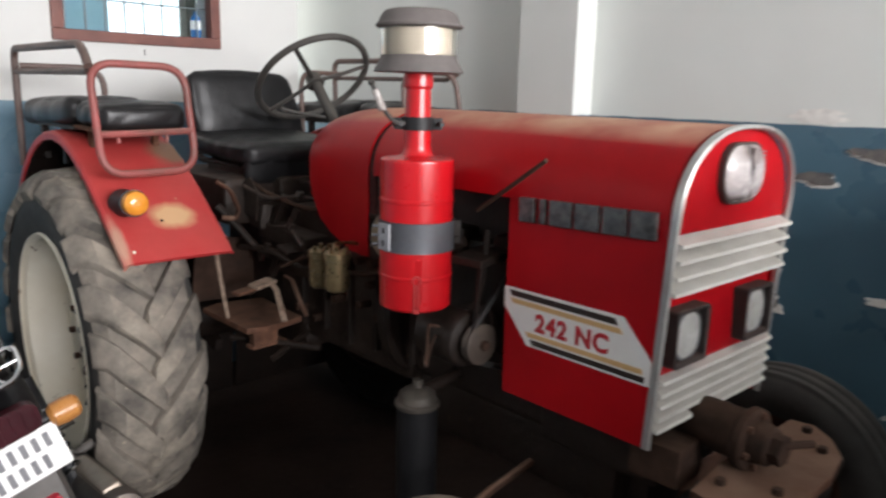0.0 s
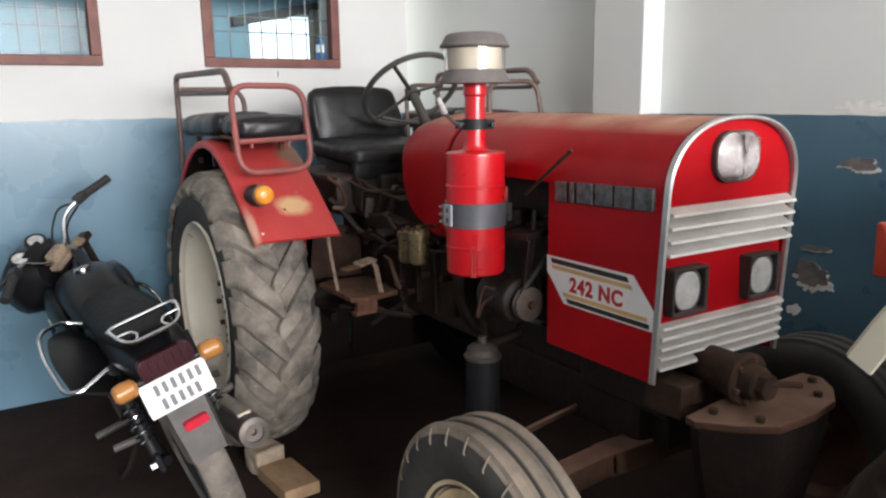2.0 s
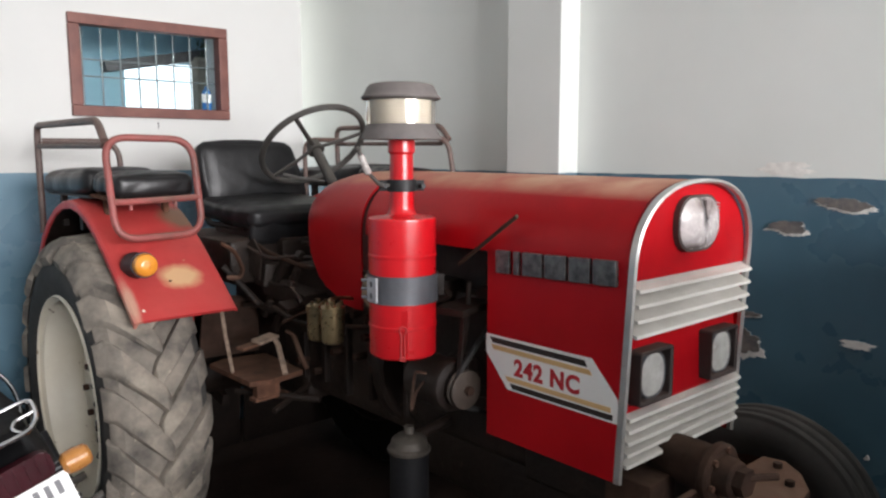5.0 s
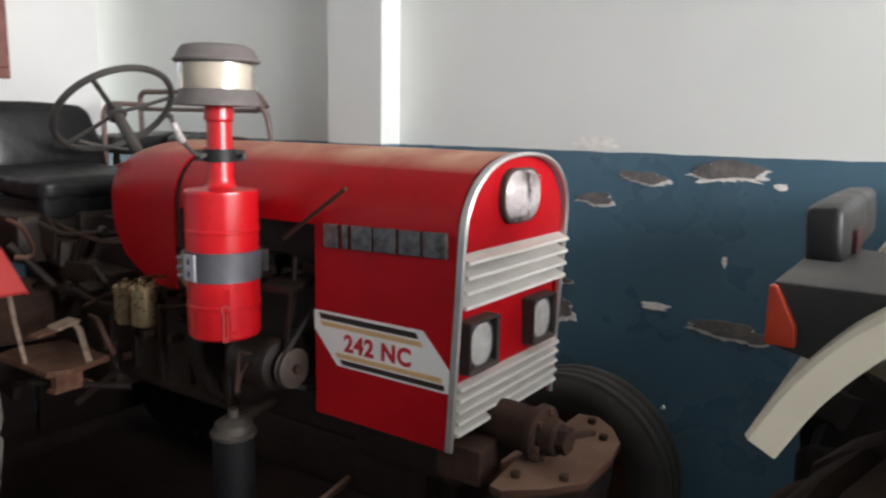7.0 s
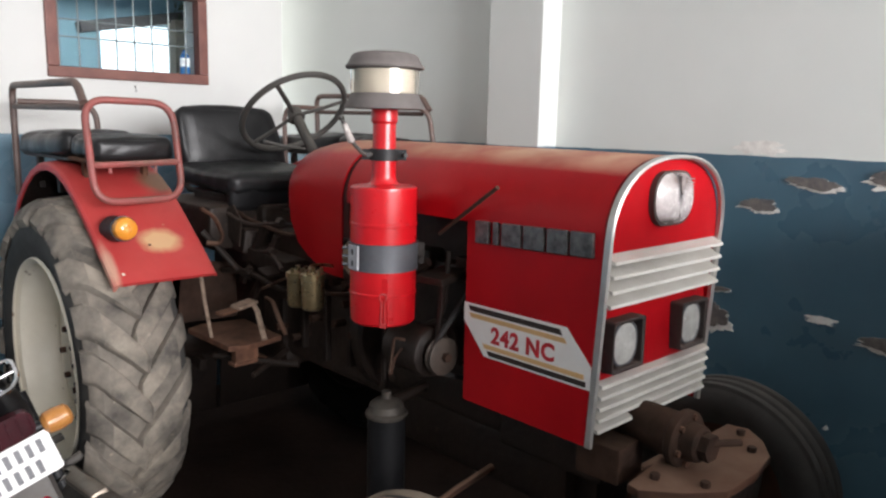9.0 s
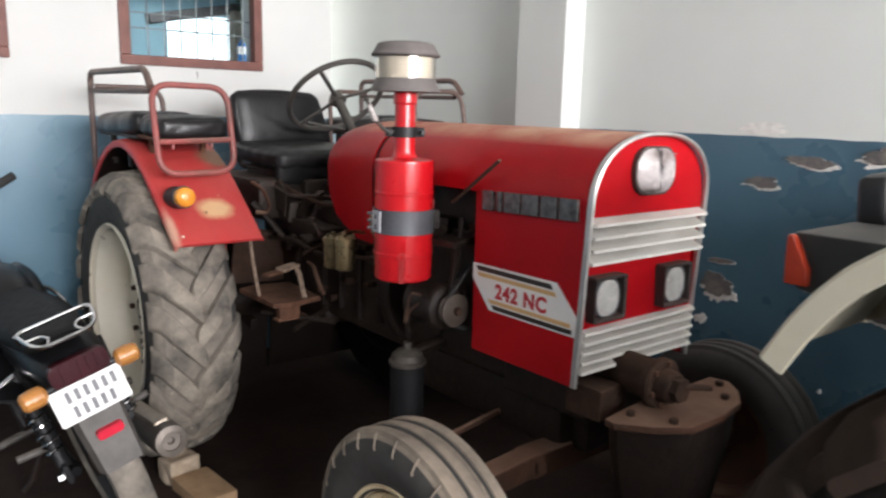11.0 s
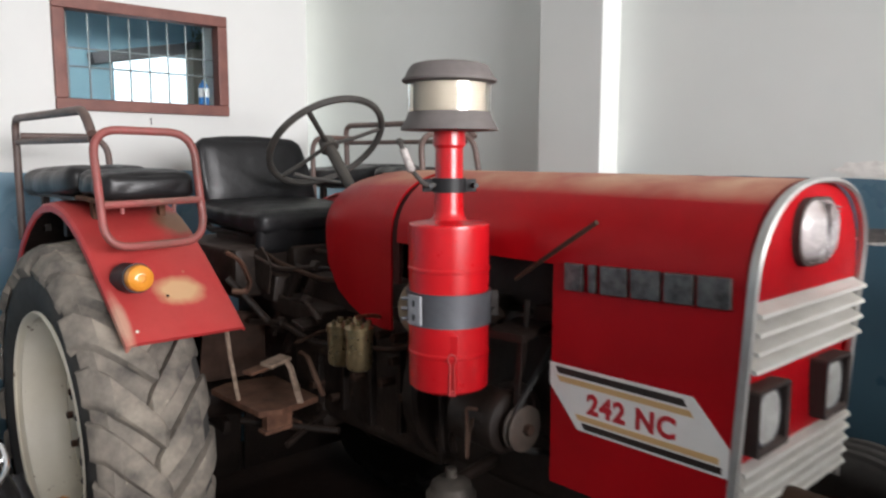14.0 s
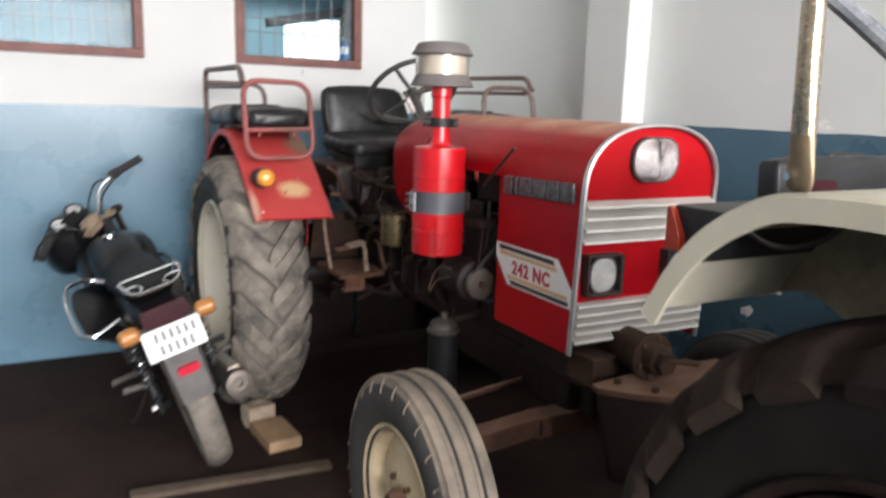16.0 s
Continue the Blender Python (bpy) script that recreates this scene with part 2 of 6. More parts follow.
def two_tone(name, low, low2, high, high2, z0):
    """Oil-paint dado below z0 and limewash above, with stains."""
    m = mat(name, low, low2, rough=0.29, rvar=0.12, scale=1.6, bump=0.06, bscale=5)
    n, l = m.node_tree.nodes, m.node_tree.links
    p = n["Principled BSDF"]
    g = n.new("ShaderNodeNewGeometry")
    s = n.new("ShaderNodeSeparateXYZ")
    l.new(g.outputs["Position"], s.inputs[0])
    wob = n.new("ShaderNodeTexNoise")
    wob.inputs["Scale"].default_value = 7
    l.new(g.outputs["Position"], wob.inputs["Vector"])
    ad = n.new("ShaderNodeMath")
    ad.operation = "MULTIPLY_ADD"
    ad.inputs[1].default_value = 0.012
    l.new(wob.outputs[0], ad.inputs[0])
    l.new(s.outputs["Z"], ad.inputs[2])
    st = n.new("ShaderNodeMath")
    st.operation = "GREATER_THAN"
    st.inputs[1].default_value = z0 + 0.006
    l.new(ad.outputs[0], st.inputs[0])
    up = n.new("ShaderNodeMix")
    up.data_type = "RGBA"
    up.inputs["A"].default_value, up.inputs["B"].default_value = (*high, 1), (*high2, 1)
    st2 = n.new("ShaderNodeTexNoise")
    st2.inputs["Scale"].default_value, st2.inputs["Detail"].default_value = 2.4, 9
    l.new(g.outputs["Position"], st2.inputs["Vector"])
    l.new(st2.outputs[0], up.inputs["Factor"])
    mx = n.new("ShaderNodeMix")
    mx.data_type = "RGBA"
    old = p.inputs["Base Color"].links[0].from_socket
    l.new(st.outputs[0], mx.inputs["Factor"])
    l.new(old, mx.inputs["A"])
    l.new(up.outputs["Result"], mx.inputs["B"])
    l.new(mx.outputs["Result"], p.inputs["Base Color"])
    rr = n.new("ShaderNodeMix")
    rr.data_type = "FLOAT"
    rold = p.inputs["Roughness"].links[0].from_socket
    l.new(st.outputs[0], rr.inputs["Factor"])
    l.new(rold, rr.inputs["A"])
    rr.inputs["B"].default_value = 0.75
    l.new(rr.outputs["Result"], p.inputs["Roughness"])
    return m


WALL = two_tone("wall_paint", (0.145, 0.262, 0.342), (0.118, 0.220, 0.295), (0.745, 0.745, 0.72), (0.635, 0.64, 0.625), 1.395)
# East wall and pillar: the two-tone paint in darker colours.
WALL_E = two_tone("darker_wall_paint", (0.074, 0.148, 0.200), (0.055, 0.117, 0.163), (0.70, 0.715, 0.69), (0.60, 0.62, 0.595), 1.395)
CEIL = mat("ceiling_wash", (0.82, 0.82, 0.80), (0.76, 0.76, 0.74), rough=0.85, scale=2)
FLOOR = mat("oily_floor", (0.040, 0.024, 0.018), (0.018, 0.011, 0.0088), rough=0.9, spec=0.2, scale=2.2, bump=0.5, bscale=30, specks=0.3, speckcol=(0.045, 0.032, 0.024))
OUTSIDE = mat("outside_ground", (0.45, 0.42, 0.37), (0.36, 0.33, 0.29), rough=0.9, scale=0.8)
LANE = mat("lane_wall", (0.20, 0.36, 0.42), (0.16, 0.30, 0.36), rough=0.7, scale=2)
# dustcol on upward faces paints both settled dust and sky sheen.
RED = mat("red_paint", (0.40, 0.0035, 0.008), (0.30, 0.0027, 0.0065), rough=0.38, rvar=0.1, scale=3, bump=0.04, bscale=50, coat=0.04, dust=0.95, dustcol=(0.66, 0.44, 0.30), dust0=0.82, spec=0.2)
RED_CAN = mat("red_can_paint", (0.57, 0.007, 0.012), (0.46, 0.005, 0.010), rough=0.3, rvar=0.08, scale=4, bump=0.05, bscale=40, coat=0.3, specks=0.04, speckcol=(0.35, 0.02, 0.02))
RED_OLD = mat("red_paint_worn", (0.50, 0.045, 0.045), (0.40, 0.030, 0.032), rough=0.45, scale=5, bump=0.08, dust=0.18, specks=0.12, speckcol=(0.5, 0.32, 0.2))
RED_RAIL = mat("red_tube", (0.33, 0.075, 0.07), (0.16, 0.06, 0.05), rough=0.45, scale=9, bump=0.15, specks=0.3, speckcol=(0.16, 0.09, 0.06), dust=0.3)
RAIL_OLD = mat("old_tube", (0.15, 0.095, 0.08), (0.08, 0.055, 0.048), rough=0.45, scale=9, bump=0.15, dust=0.35, dustcol=(0.26, 0.2, 0.17))
ALU = mat("aluminium_trim", (0.62, 0.61, 0.59), (0.45, 0.44, 0.42), rough=0.4, metal=0.7, scale=10, bump=0.08, specks=0.1, speckcol=(0.25, 0.2, 0.16))
LOUVRE = mat("louvre_silver", (0.70, 0.68, 0.64), (0.57, 0.55, 0.51), rough=0.45, metal=0.25, scale=7, dust=0.3, dustcol=(0.5, 0.45, 0.38))
BADGE = mat("badge_chrome", (0.20, 0.19, 0.185), (0.075, 0.07, 0.068), rough=0.38, metal=0.75, scale=45, bump=0.25, bscale=60)
SEAM = mat("grimy_seam", (0.075, 0.018, 0.016), (0.035, 0.012, 0.011), rough=0.7, scale=20, spec=0.2)
STRAP = mat("strap_steel", (0.13, 0.134, 0.148), (0.08, 0.08, 0.09), rough=0.5, metal=0.4, scale=8)
LUGPLATE = mat("zinc_plate", (0.42, 0.42, 0.44), (0.30, 0.30, 0.32), rough=0.5, metal=0.3, scale=40)
BLACKP = mat("black_plastic", (0.025, 0.025, 0.027), (0.015, 0.015, 0.016), rough=0.5, scale=8, spec=0.3)
BLACKD = mat("dusty_black_box", (0.02, 0.02, 0.021), (0.012, 0.012, 0.013), rough=0.5, scale=8, dust=0.6, dustcol=(0.20, 0.19, 0.175), spec=0.3)
DOMEG = mat("dusty_plastic", (0.16, 0.14, 0.135), (0.10, 0.09, 0.085), rough=0.65, scale=9, dust=0.45, dustcol=(0.26, 0.22, 0.2))
STEER = mat("steering_plastic", (0.06, 0.055, 0.05), (0.035, 0.033, 0.03), rough=0.5, scale=12, dust=0.35, dustcol=(0.25, 0.22, 0.18))
VINYL = mat("black_vinyl", (0.016, 0.0155, 0.017), (0.009, 0.009, 0.010), rough=0.40, scale=5, bump=0.6, bscale=22, spec=0.4)
VINYLG = mat("shiny_creased_vinyl", (0.016, 0.015, 0.016), (0.010, 0.010, 0.011), rough=0.36, scale=5, bump=0.4, bscale=22, spec=0.45)
RUBBER = mat("dusty_rubber", (0.27, 0.235, 0.195), (0.062, 0.056, 0.051), rough=0.85, scale=8, specks=0.18, speckcol=(0.42, 0.36, 0.28), bump=0.6, bscale=34, dust=0.2, dustcol=(0.34, 0.29, 0.23), placed=True)
RUBBER_WORN = mat("worn_rubber", (0.34, 0.295, 0.24), (0.085, 0.076, 0.068), rough=0.85, scale=10, specks=0.1, speckcol=(0.5, 0.43, 0.34), bump=0.5, bscale=34, placed=True)
# Brown tread of the front tractor, with its shade put into the colour.
TREAD_SHADED = mat("shaded_brown_tread", (0.030, 0.019, 0.0135), (0.009, 0.006, 0.0046), rough=0.9, scale=6, bump=0.4, bscale=40, spec=0.25, placed=True)
RUBBER2 = mat("dark_rubber", (0.028, 0.026, 0.025), (0.014, 0.0135, 0.013), rough=0.8, scale=7, bump=0.3, bscale=50)
RUBBER3 = mat("dusty_tread", (0.30, 0.245, 0.19), (0.13, 0.107, 0.086), rough=0.9, scale=8, bump=0.4, bscale=40)
RUBBER5 = mat("black_sidewall", (0.05, 0.047, 0.044), (0.026, 0.025, 0.024), rough=0.75, scale=5, bump=0.3, bscale=30, dust=0.25, dustcol=(0.2, 0.18, 0.15))
# Rubber darkened to carry the shade on the half-hidden wheels.
RUBBER4 = mat("shaded_rubber", (0.013, 0.0105, 0.009), (0.007, 0.006, 0.0052), rough=0.8, scale=7, bump=0.4, bscale=40, spec=0.2)
CREAM = mat("cream_paint", (0.80, 0.75, 0.64), (0.70, 0.64, 0.52), rough=0.5, scale=4, bump=0.12, specks=0.16, speckcol=(0.22, 0.13, 0.07))
CREAMF = mat("yellowed_cream_paint", (0.68, 0.57, 0.38), (0.42, 0.31, 0.17), rough=0.5, scale=7, bump=0.12, specks=0.2, speckcol=(0.2, 0.11, 0.06))
CREAM2 = mat("cream_fender_paint", (0.58, 0.545, 0.43), (0.50, 0.465, 0.36), rough=0.42, scale=4, bump=0.06, specks=0.05, speckcol=(0.3, 0.2, 0.12))
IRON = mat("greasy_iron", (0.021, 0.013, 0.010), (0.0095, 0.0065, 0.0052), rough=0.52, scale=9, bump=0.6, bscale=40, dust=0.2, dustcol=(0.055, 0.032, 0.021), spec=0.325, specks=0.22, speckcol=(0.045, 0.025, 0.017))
# Greasy iron in a lighter tone, for gearbox covers, pipes and seat pan.
IRON_LIGHTER = mat("lighter_greasy_iron", (0.034, 0.023, 0.018), (0.014, 0.0095, 0.0078), rough=0.48, scale=11, bump=0.7, bscale=36, dust=0.4, dustcol=(0.095, 0.062, 0.046), spec=0.35, specks=0.25, speckcol=(0.07, 0.043, 0.03))
RUSTD = mat("grimy_rust", (0.060, 0.032, 0.022), (0.020, 0.0115, 0.0085), rough=0.8, scale=12, bump=0.6, bscale=50, dust=0.35, dustcol=(0.12, 0.075, 0.05), spec=0.2)
STEPR = mat("dusty_step", (0.17, 0.080, 0.050), (0.05, 0.024, 0.016), rough=0.85, scale=14, bump=0.7, bscale=50, dust=0.4, dustcol=(0.32, 0.20, 0.14), spec=0.2)
SEATB = mat("bike_seat_vinyl", (0.010, 0.0095, 0.0095), (0.006, 0.0058, 0.0058), rough=0.6, scale=5, bump=0.4, bscale=40, spec=0.14)
RUST = mat("rusty_iron", (0.095, 0.044, 0.027), (0.03, 0.015, 0.011), rough=0.8, scale=9, bump=0.5, bscale=60, dust=0.55, dustcol=(0.36, 0.225, 0.16), spec=0.25)
BRASS = mat("filter_bowl", (0.36, 0.28, 0.155), (0.17, 0.125, 0.065), rough=0.3, metal=0.75, scale=12)
AMBER = mat("amber_lens", (0.80, 0.33, 0.05), (0.62, 0.22, 0.02), rough=0.16, scale=20, bump=0.1, bscale=120)
AMBER2 = mat("dull_amber_lens", (0.50, 0.22, 0.06), (0.38, 0.16, 0.045), rough=0.3, scale=20)
REDLENS = mat("red_lens", (0.46, 0.05, 0.02), (0.30, 0.03, 0.012), rough=0.2, scale=16)
DARKRED = mat("dark_red_lens", (0.042, 0.0025, 0.007), (0.026, 0.002, 0.005), rough=0.35, scale=10)
LAMPBOX = mat("lamp_housing", (0.045, 0.034, 0.032), (0.026, 0.02, 0.019), rough=0.5, scale=10, dust=0.5, dustcol=(0.17, 0.11, 0.09), spec=0.3)
LENS = mat("silvered_bowl", (0.84, 0.83, 0.80), (0.58, 0.56, 0.52), rough=0.24, rvar=0.08, metal=0.4, scale=22, bump=0.3, bscale=60)
LENS_OLD = mat("cloudy_lamp_glass", (0.62, 0.575, 0.565), (0.34, 0.30, 0.295), rough=0.25, scale=16, bump=0.2, bscale=60)
BOWL = glass("precleaner_bowl", (0.93, 0.90, 0.84), 0.06, 1.0, 1.45)
BOWLCORE = mat("precleaner_core", (0.34, 0.315, 0.275), (0.26, 0.24, 0.205), rough=0.5, scale=12)
WHITE = mat("white_vinyl", (0.82, 0.81, 0.79), (0.74, 0.73, 0.71), rough=0.4, scale=6)
GOLD = mat("tan_vinyl", (0.66, 0.43, 0.20), (0.58, 0.37, 0.16), rough=0.4)
DARK = mat("dark_vinyl", (0.035, 0.022, 0.018), (0.025, 0.016, 0.014), rough=0.4)
REDINK = mat("red_ink", (0.50, 0.02, 0.03), (0.44, 0.018, 0.026), rough=0.4)
WOODF = mat("window_wood", (0.22, 0.085, 0.065), (0.15, 0.055, 0.045), rough=0.55, scale=12, bump=0.3)
WOODB = mat("raw_wood", (0.43, 0.285, 0.165), (0.30, 0.19, 0.105), rough=0.8, scale=14, bump=0.4)
PLASTER = mat("bare_plaster", (0.19, 0.165, 0.15), (0.075, 0.075, 0.078), rough=0.9, scale=30, bump=0.7, bscale=70)
PLASTERW = mat("flaked_limewash", (0.85, 0.83, 0.79), (0.62, 0.6, 0.57), rough=0.85, scale=30, bump=0.5, bscale=70)
CHROME = mat("chrome", (0.70, 0.70, 0.71), (0.48, 0.48, 0.49), rough=0.2, metal=1.0, scale=20, bump=0.03)
BIKEB = mat("bike_black", (0.011, 0.011, 0.012), (0.007, 0.007, 0.008), rough=0.36, scale=6, bump=0.05, spec=0.2)
GREYP = mat("grey_mudguard", (0.105, 0.095, 0.088), (0.055, 0.05, 0.046), rough=0.6, scale=8, dust=0.2)
BAR = mat("window_bars", (0.22, 0.24, 0.24), (0.14, 0.16, 0.16), rough=0.5, metal=0.4)
POLEM = mat("old_pole_plating", (0.44, 0.37, 0.28), (0.34, 0.27, 0.19), rough=0.27, metal=0.9, scale=6, specks=0.02, speckcol=(0.25, 0.17, 0.1))
POLEND = mat("tarnished_plating", (0.30, 0.225, 0.14), (0.19, 0.135, 0.08), rough=0.4, metal=0.6, scale=14, specks=0.15, speckcol=(0.12, 0.07, 0.04))
WRAP = mat("plastic_wrap", (0.07, 0.078, 0.095), (0.32, 0.33, 0.34), rough=0.25, scale=14, bump=0.4, bscale=40)
FLAKY = mat("dirty_cream", (0.42, 0.37, 0.26), (0.10, 0.07, 0.04), rough=0.8, scale=5, bump=0.4)
LINER = mat("dirty_underside", (0.14, 0.095, 0.055), (0.36, 0.29, 0.19), rough=0.9, scale=7, bump=0.5)
PANE = glass("window_glass", (0.9, 0.95, 0.96), 0.02, 1.0, 1.15)
BACKDROP = mat("bright_day", (0.88, 0.95, 1.0), (0.8, 0.88, 0.95), rough=1, emit=1.6, bump=0)
LEAF = mat("leaf", (0.05, 0.09, 0.03), (0.03, 0.06, 0.02), rough=0.6)

# ---- the room ----
XR, YB, XE, ZC = 2.695, 3.634, 2.385, 3.3
XL, YF = -5.6, -6.0
solo("floor", span(B(), (XL - 0.2, YF - 0.2, -0.12), (XR + 0.2, 4.8, 0.0)), FLOOR, "dark oily packed floor of the garage", "floor", "structure")
solo("ground", span(B(), (-150, -160, -0.32), (150, 160, -0.125)), OUTSIDE, "pale dusty ground outside the doorway", "ground", "structure")
solo("ceiling", span(span(B(), (XL - 0.2, YF - 0.2, ZC), (XR + 0.2, YB + 0.2, ZC + 0.15)), (XE - 0.1, YB + 0.2, ZC), (XR + 0.2, 4.8, ZC + 0.15)), CEIL, "plain whitewashed ceiling slab", "ceiling", "structure")

WINS = ((-0.112, 0.663), (1.158, 1.933))
WZ = (1.655, 2.125)
bm = B()
span(bm, (XL, YB, 0), (XE, YB + 0.2, WZ[0] + 0.02))
span(bm, (XL, YB, WZ[1] - 0.02), (XE, YB + 0.2, ZC))
xs = [XL] + [v for a, b in WINS for v in (a + 0.02, b - 0.02)] + [XE]
for a, b in zip(xs[::2], xs[1::2]):
    span(bm, (a, YB, WZ[0] + 0.02), (b, YB + 0.2, WZ[1] - 0.02))
solo("wall_north", bm, WALL, "white limewashed wall with glossy blue painted dado", "wall", "structure")
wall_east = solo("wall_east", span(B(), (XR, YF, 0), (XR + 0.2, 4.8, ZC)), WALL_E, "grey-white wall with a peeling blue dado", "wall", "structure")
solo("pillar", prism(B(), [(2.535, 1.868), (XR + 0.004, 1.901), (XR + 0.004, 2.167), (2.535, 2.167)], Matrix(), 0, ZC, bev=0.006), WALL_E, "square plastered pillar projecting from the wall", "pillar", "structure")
# The opening at the far end is made up to admit the fill lamp.
bm = B()
span(bm, (XE - 0.1, YB + 0.2, 0), (XE, 4.6, ZC))
span(bm, (XE - 0.1, 4.6, 2.7), (XR, 4.8, ZC))
solo("wall_recess", bm, WALL, "painted recess, its unseen end left open for a fill lamp", "wall", "structure")
# Unseen wall; its distance is chosen to weaken bounced light.
solo("wall_west", span(B(), (XL - 0.2, YF, 0), (XL, YB + 0.2, ZC)), WALL, "unseen white wall with a blue dado, set back to cut bounce", "wall", "structure")
bm = B()
span(bm, (XL - 0.2, YF - 0.2, 0), (-2.9, YF, ZC))
span(bm, (2.6, YF - 0.2, 0), (XR + 0.2, YF, ZC))
span(bm, (-2.9, YF - 0.2, 3.0), (2.6, YF, ZC))
solo("wall_south", bm, WALL, "white wall round a wide open doorway", "wall", "structure")


def flake(name, mat_, y, z, hy, hz, x, seed, parent, jag=0.35, ragged=0.0):
    """An irregular patch on the east wall."""
    rnd = random.Random(seed)
    bm = B()
    pts = []
    n = 60
    har = [(j, jag * rnd.uniform(0.25, 0.8) / j ** 0.7, rnd.uniform(0, 6.3)) for j in (2, 3, 5, 7, 11, 17)]
    for k in range(n):
        a = 2 * math.pi * k / n
        q = 0.82 + sum(g * math.sin(j * a + o) for j, g, o in har) * 0.8 + rnd.uniform(-0.03, 0.03)
        q = max(0.25, q)
        if math.sin(a) < -0.2:
            q *= 1 + ragged * rnd.uniform(-0.3, 1)
        pts.append((y + hy * q * math.cos(a), z + hz * q * math.sin(a)))
    prism(bm, pts, PX, x, XR + 0.004)
    return part(name, bm, mat_, parent)


CHIPS = [(1.005, 1.428, 0.11, 0.022), (0.985, 1.225, 0.078, 0.024), (0.81, 1.312, 0.1, 0.022), (0.53, 1.348, 0.135, 0.034),
         (0.366, 1.306, 0.022, 0.012), (0.742, 0.862, 0.062, 0.012), (0.50, 0.815, 0.15, 0.028), (0.519, 1.05, 0.008, 0.02),
         (1.13, 0.80, 0.08, 0.055), (1.12, 0.903, 0.06, 0.012), (1.19, 0.655, 0.03, 0.022), (0.69, 0.495, 0.008, 0.008),
         (0.40, 0.80, 0.06, 0.02)]
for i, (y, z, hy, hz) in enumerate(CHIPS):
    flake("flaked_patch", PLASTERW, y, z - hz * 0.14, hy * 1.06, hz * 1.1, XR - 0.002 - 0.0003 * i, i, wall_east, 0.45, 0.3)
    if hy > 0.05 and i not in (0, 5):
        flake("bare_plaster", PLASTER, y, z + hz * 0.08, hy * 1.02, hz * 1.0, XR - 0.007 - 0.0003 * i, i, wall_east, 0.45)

for k, (x0, x1) in enumerate(WINS):
    w = solo("window_%d" % (k + 1), box(B(), ((x0 + x1) / 2, YB + 0.17, WZ[0] + 0.03), (x1 - x0 - 0.05, 0.05, 0.02)), WOODF,
             "small barred window in a red-brown wooden frame", "window", "structure", base=((x0 + x1) / 2, YB, WZ[0]))
    t = 0.05
    for nm, lo, hi in (("frame_rail", (x0, WZ[0]), (x1, WZ[0] + t)), ("frame_rail", (x0, WZ[1] - t), (x1, WZ[1])),
                       ("frame_stile", (x0, WZ[0] + t), (x0 + t, WZ[1] - t)), ("frame_stile", (x1 - t, WZ[0] + t), (x1, WZ[1] - t))):
        part(nm, span(B(), (lo[0], YB - 0.022, lo[1]), (hi[0], YB + 0.05, hi[1]), bev=0.006), WOODF, w)
    part("pane", span(B(), (x0 + t, YB + 0.03, WZ[0] + t), (x1 - t, YB + 0.034, WZ[1] - t)), PANE, w).visible_shadow = False
    for i in range(8):
        x = x0 + 0.08 + i * (x1 - x0 - 0.16) / 7
        part("bar", cyl(B(), (x, YB + 0.075, WZ[0] + 0.03), (x, YB + 0.075, WZ[1] - 0.03), 0.0045, seg=8), BAR, w)
    for z in (1.848, 1.927):
        part("bar", cyl(B(), (x0 + 0.03, YB + 0.08, z), (x1 - 0.03, YB + 0.08, z), 0.004, seg=8), BAR, w)

# the lane behind the windows
bm = B()
span(bm, (XL, 4.45, 0), (1.68, 4.6, 2.9))
span(bm, (1.68, 4.45, 2.04), (XE - 0.1, 4.6, 2.9))
span(bm, (1.68, 4.45, 0), (XE - 0.1, 4.6, 1.3))
solo("wall_lane", bm, LANE, "pale blue wall across the lane behind the windows", "wall", "structure")
solo("backdrop", span(B(), (0.6, 6.2, 0.6), (5.2, 6.25, 3.4)), BACKDROP, "bright hazy daylight beyond the lane", "backdrop", "structure")
solo("roof_beam", box(B(), (1.85, 4.40, 2.03), (0.62, 0.09, 0.06), (0, -11, 0), bev=0.006), mat("grey_beam", (0.10, 0.10, 0.10), rough=0.8),
     "dark grey sloping roof beam across the lane", "beam", base=(1.85, 4.40, 2.03))
solo("post", span(B(), (2.06, 4.30, 0), (2.15, 4.39, 2.06), bev=0.006), mat("beige_post", (0.36, 0.31, 0.24), rough=0.8),
     "beige plastered post in the lane", "post", base=(2.1, 4.35, 0))

# ---- the red tractor ----
CX = 1.707
tractor = thing("tractor", (CX, 1.8, 0), "red farm tractor with silver louvred grille, parked", "tractor")


def front_y(z):
    return 0.757 + (1.22 - z) * 0.05


def hood_section(w, z0, z1, n=28, e=2.35):
    """Half-round top over straight sides, left to right."""
    out = []
    for k in range(n + 1):
        a = math.pi * (1 - k / n)
        c, s = math.cos(a), math.sin(a)
        out.append((math.copysign(abs(c) ** (2 / e), c) * w, z0 + (z1 - z0) * abs(s) ** (2 / e)))
    return out


HW, ZS, ZT = 0.252, 1.235, 1.417


def shell(bm, stations, thick=0.004):
    """Thin sheet over stations of (y, half width, shoulder, top, skirt)."""
    outer, inner = [], []
    for y, w, zs, zt, sk in stations:
        o = [(CX - w, y, sk)] + [(CX + u, y, v) for u, v in hood_section(w, zs, zt)] + [(CX + w, y, sk)]
        i = [(CX - w + thick, y, sk)] + [(CX + u, y, v) for u, v in hood_section(w - thick, zs, zt - thick)] + [(CX + w - thick, y, sk)]
        outer.append(o + i[::-1])
    return loft(bm, outer, True, True)


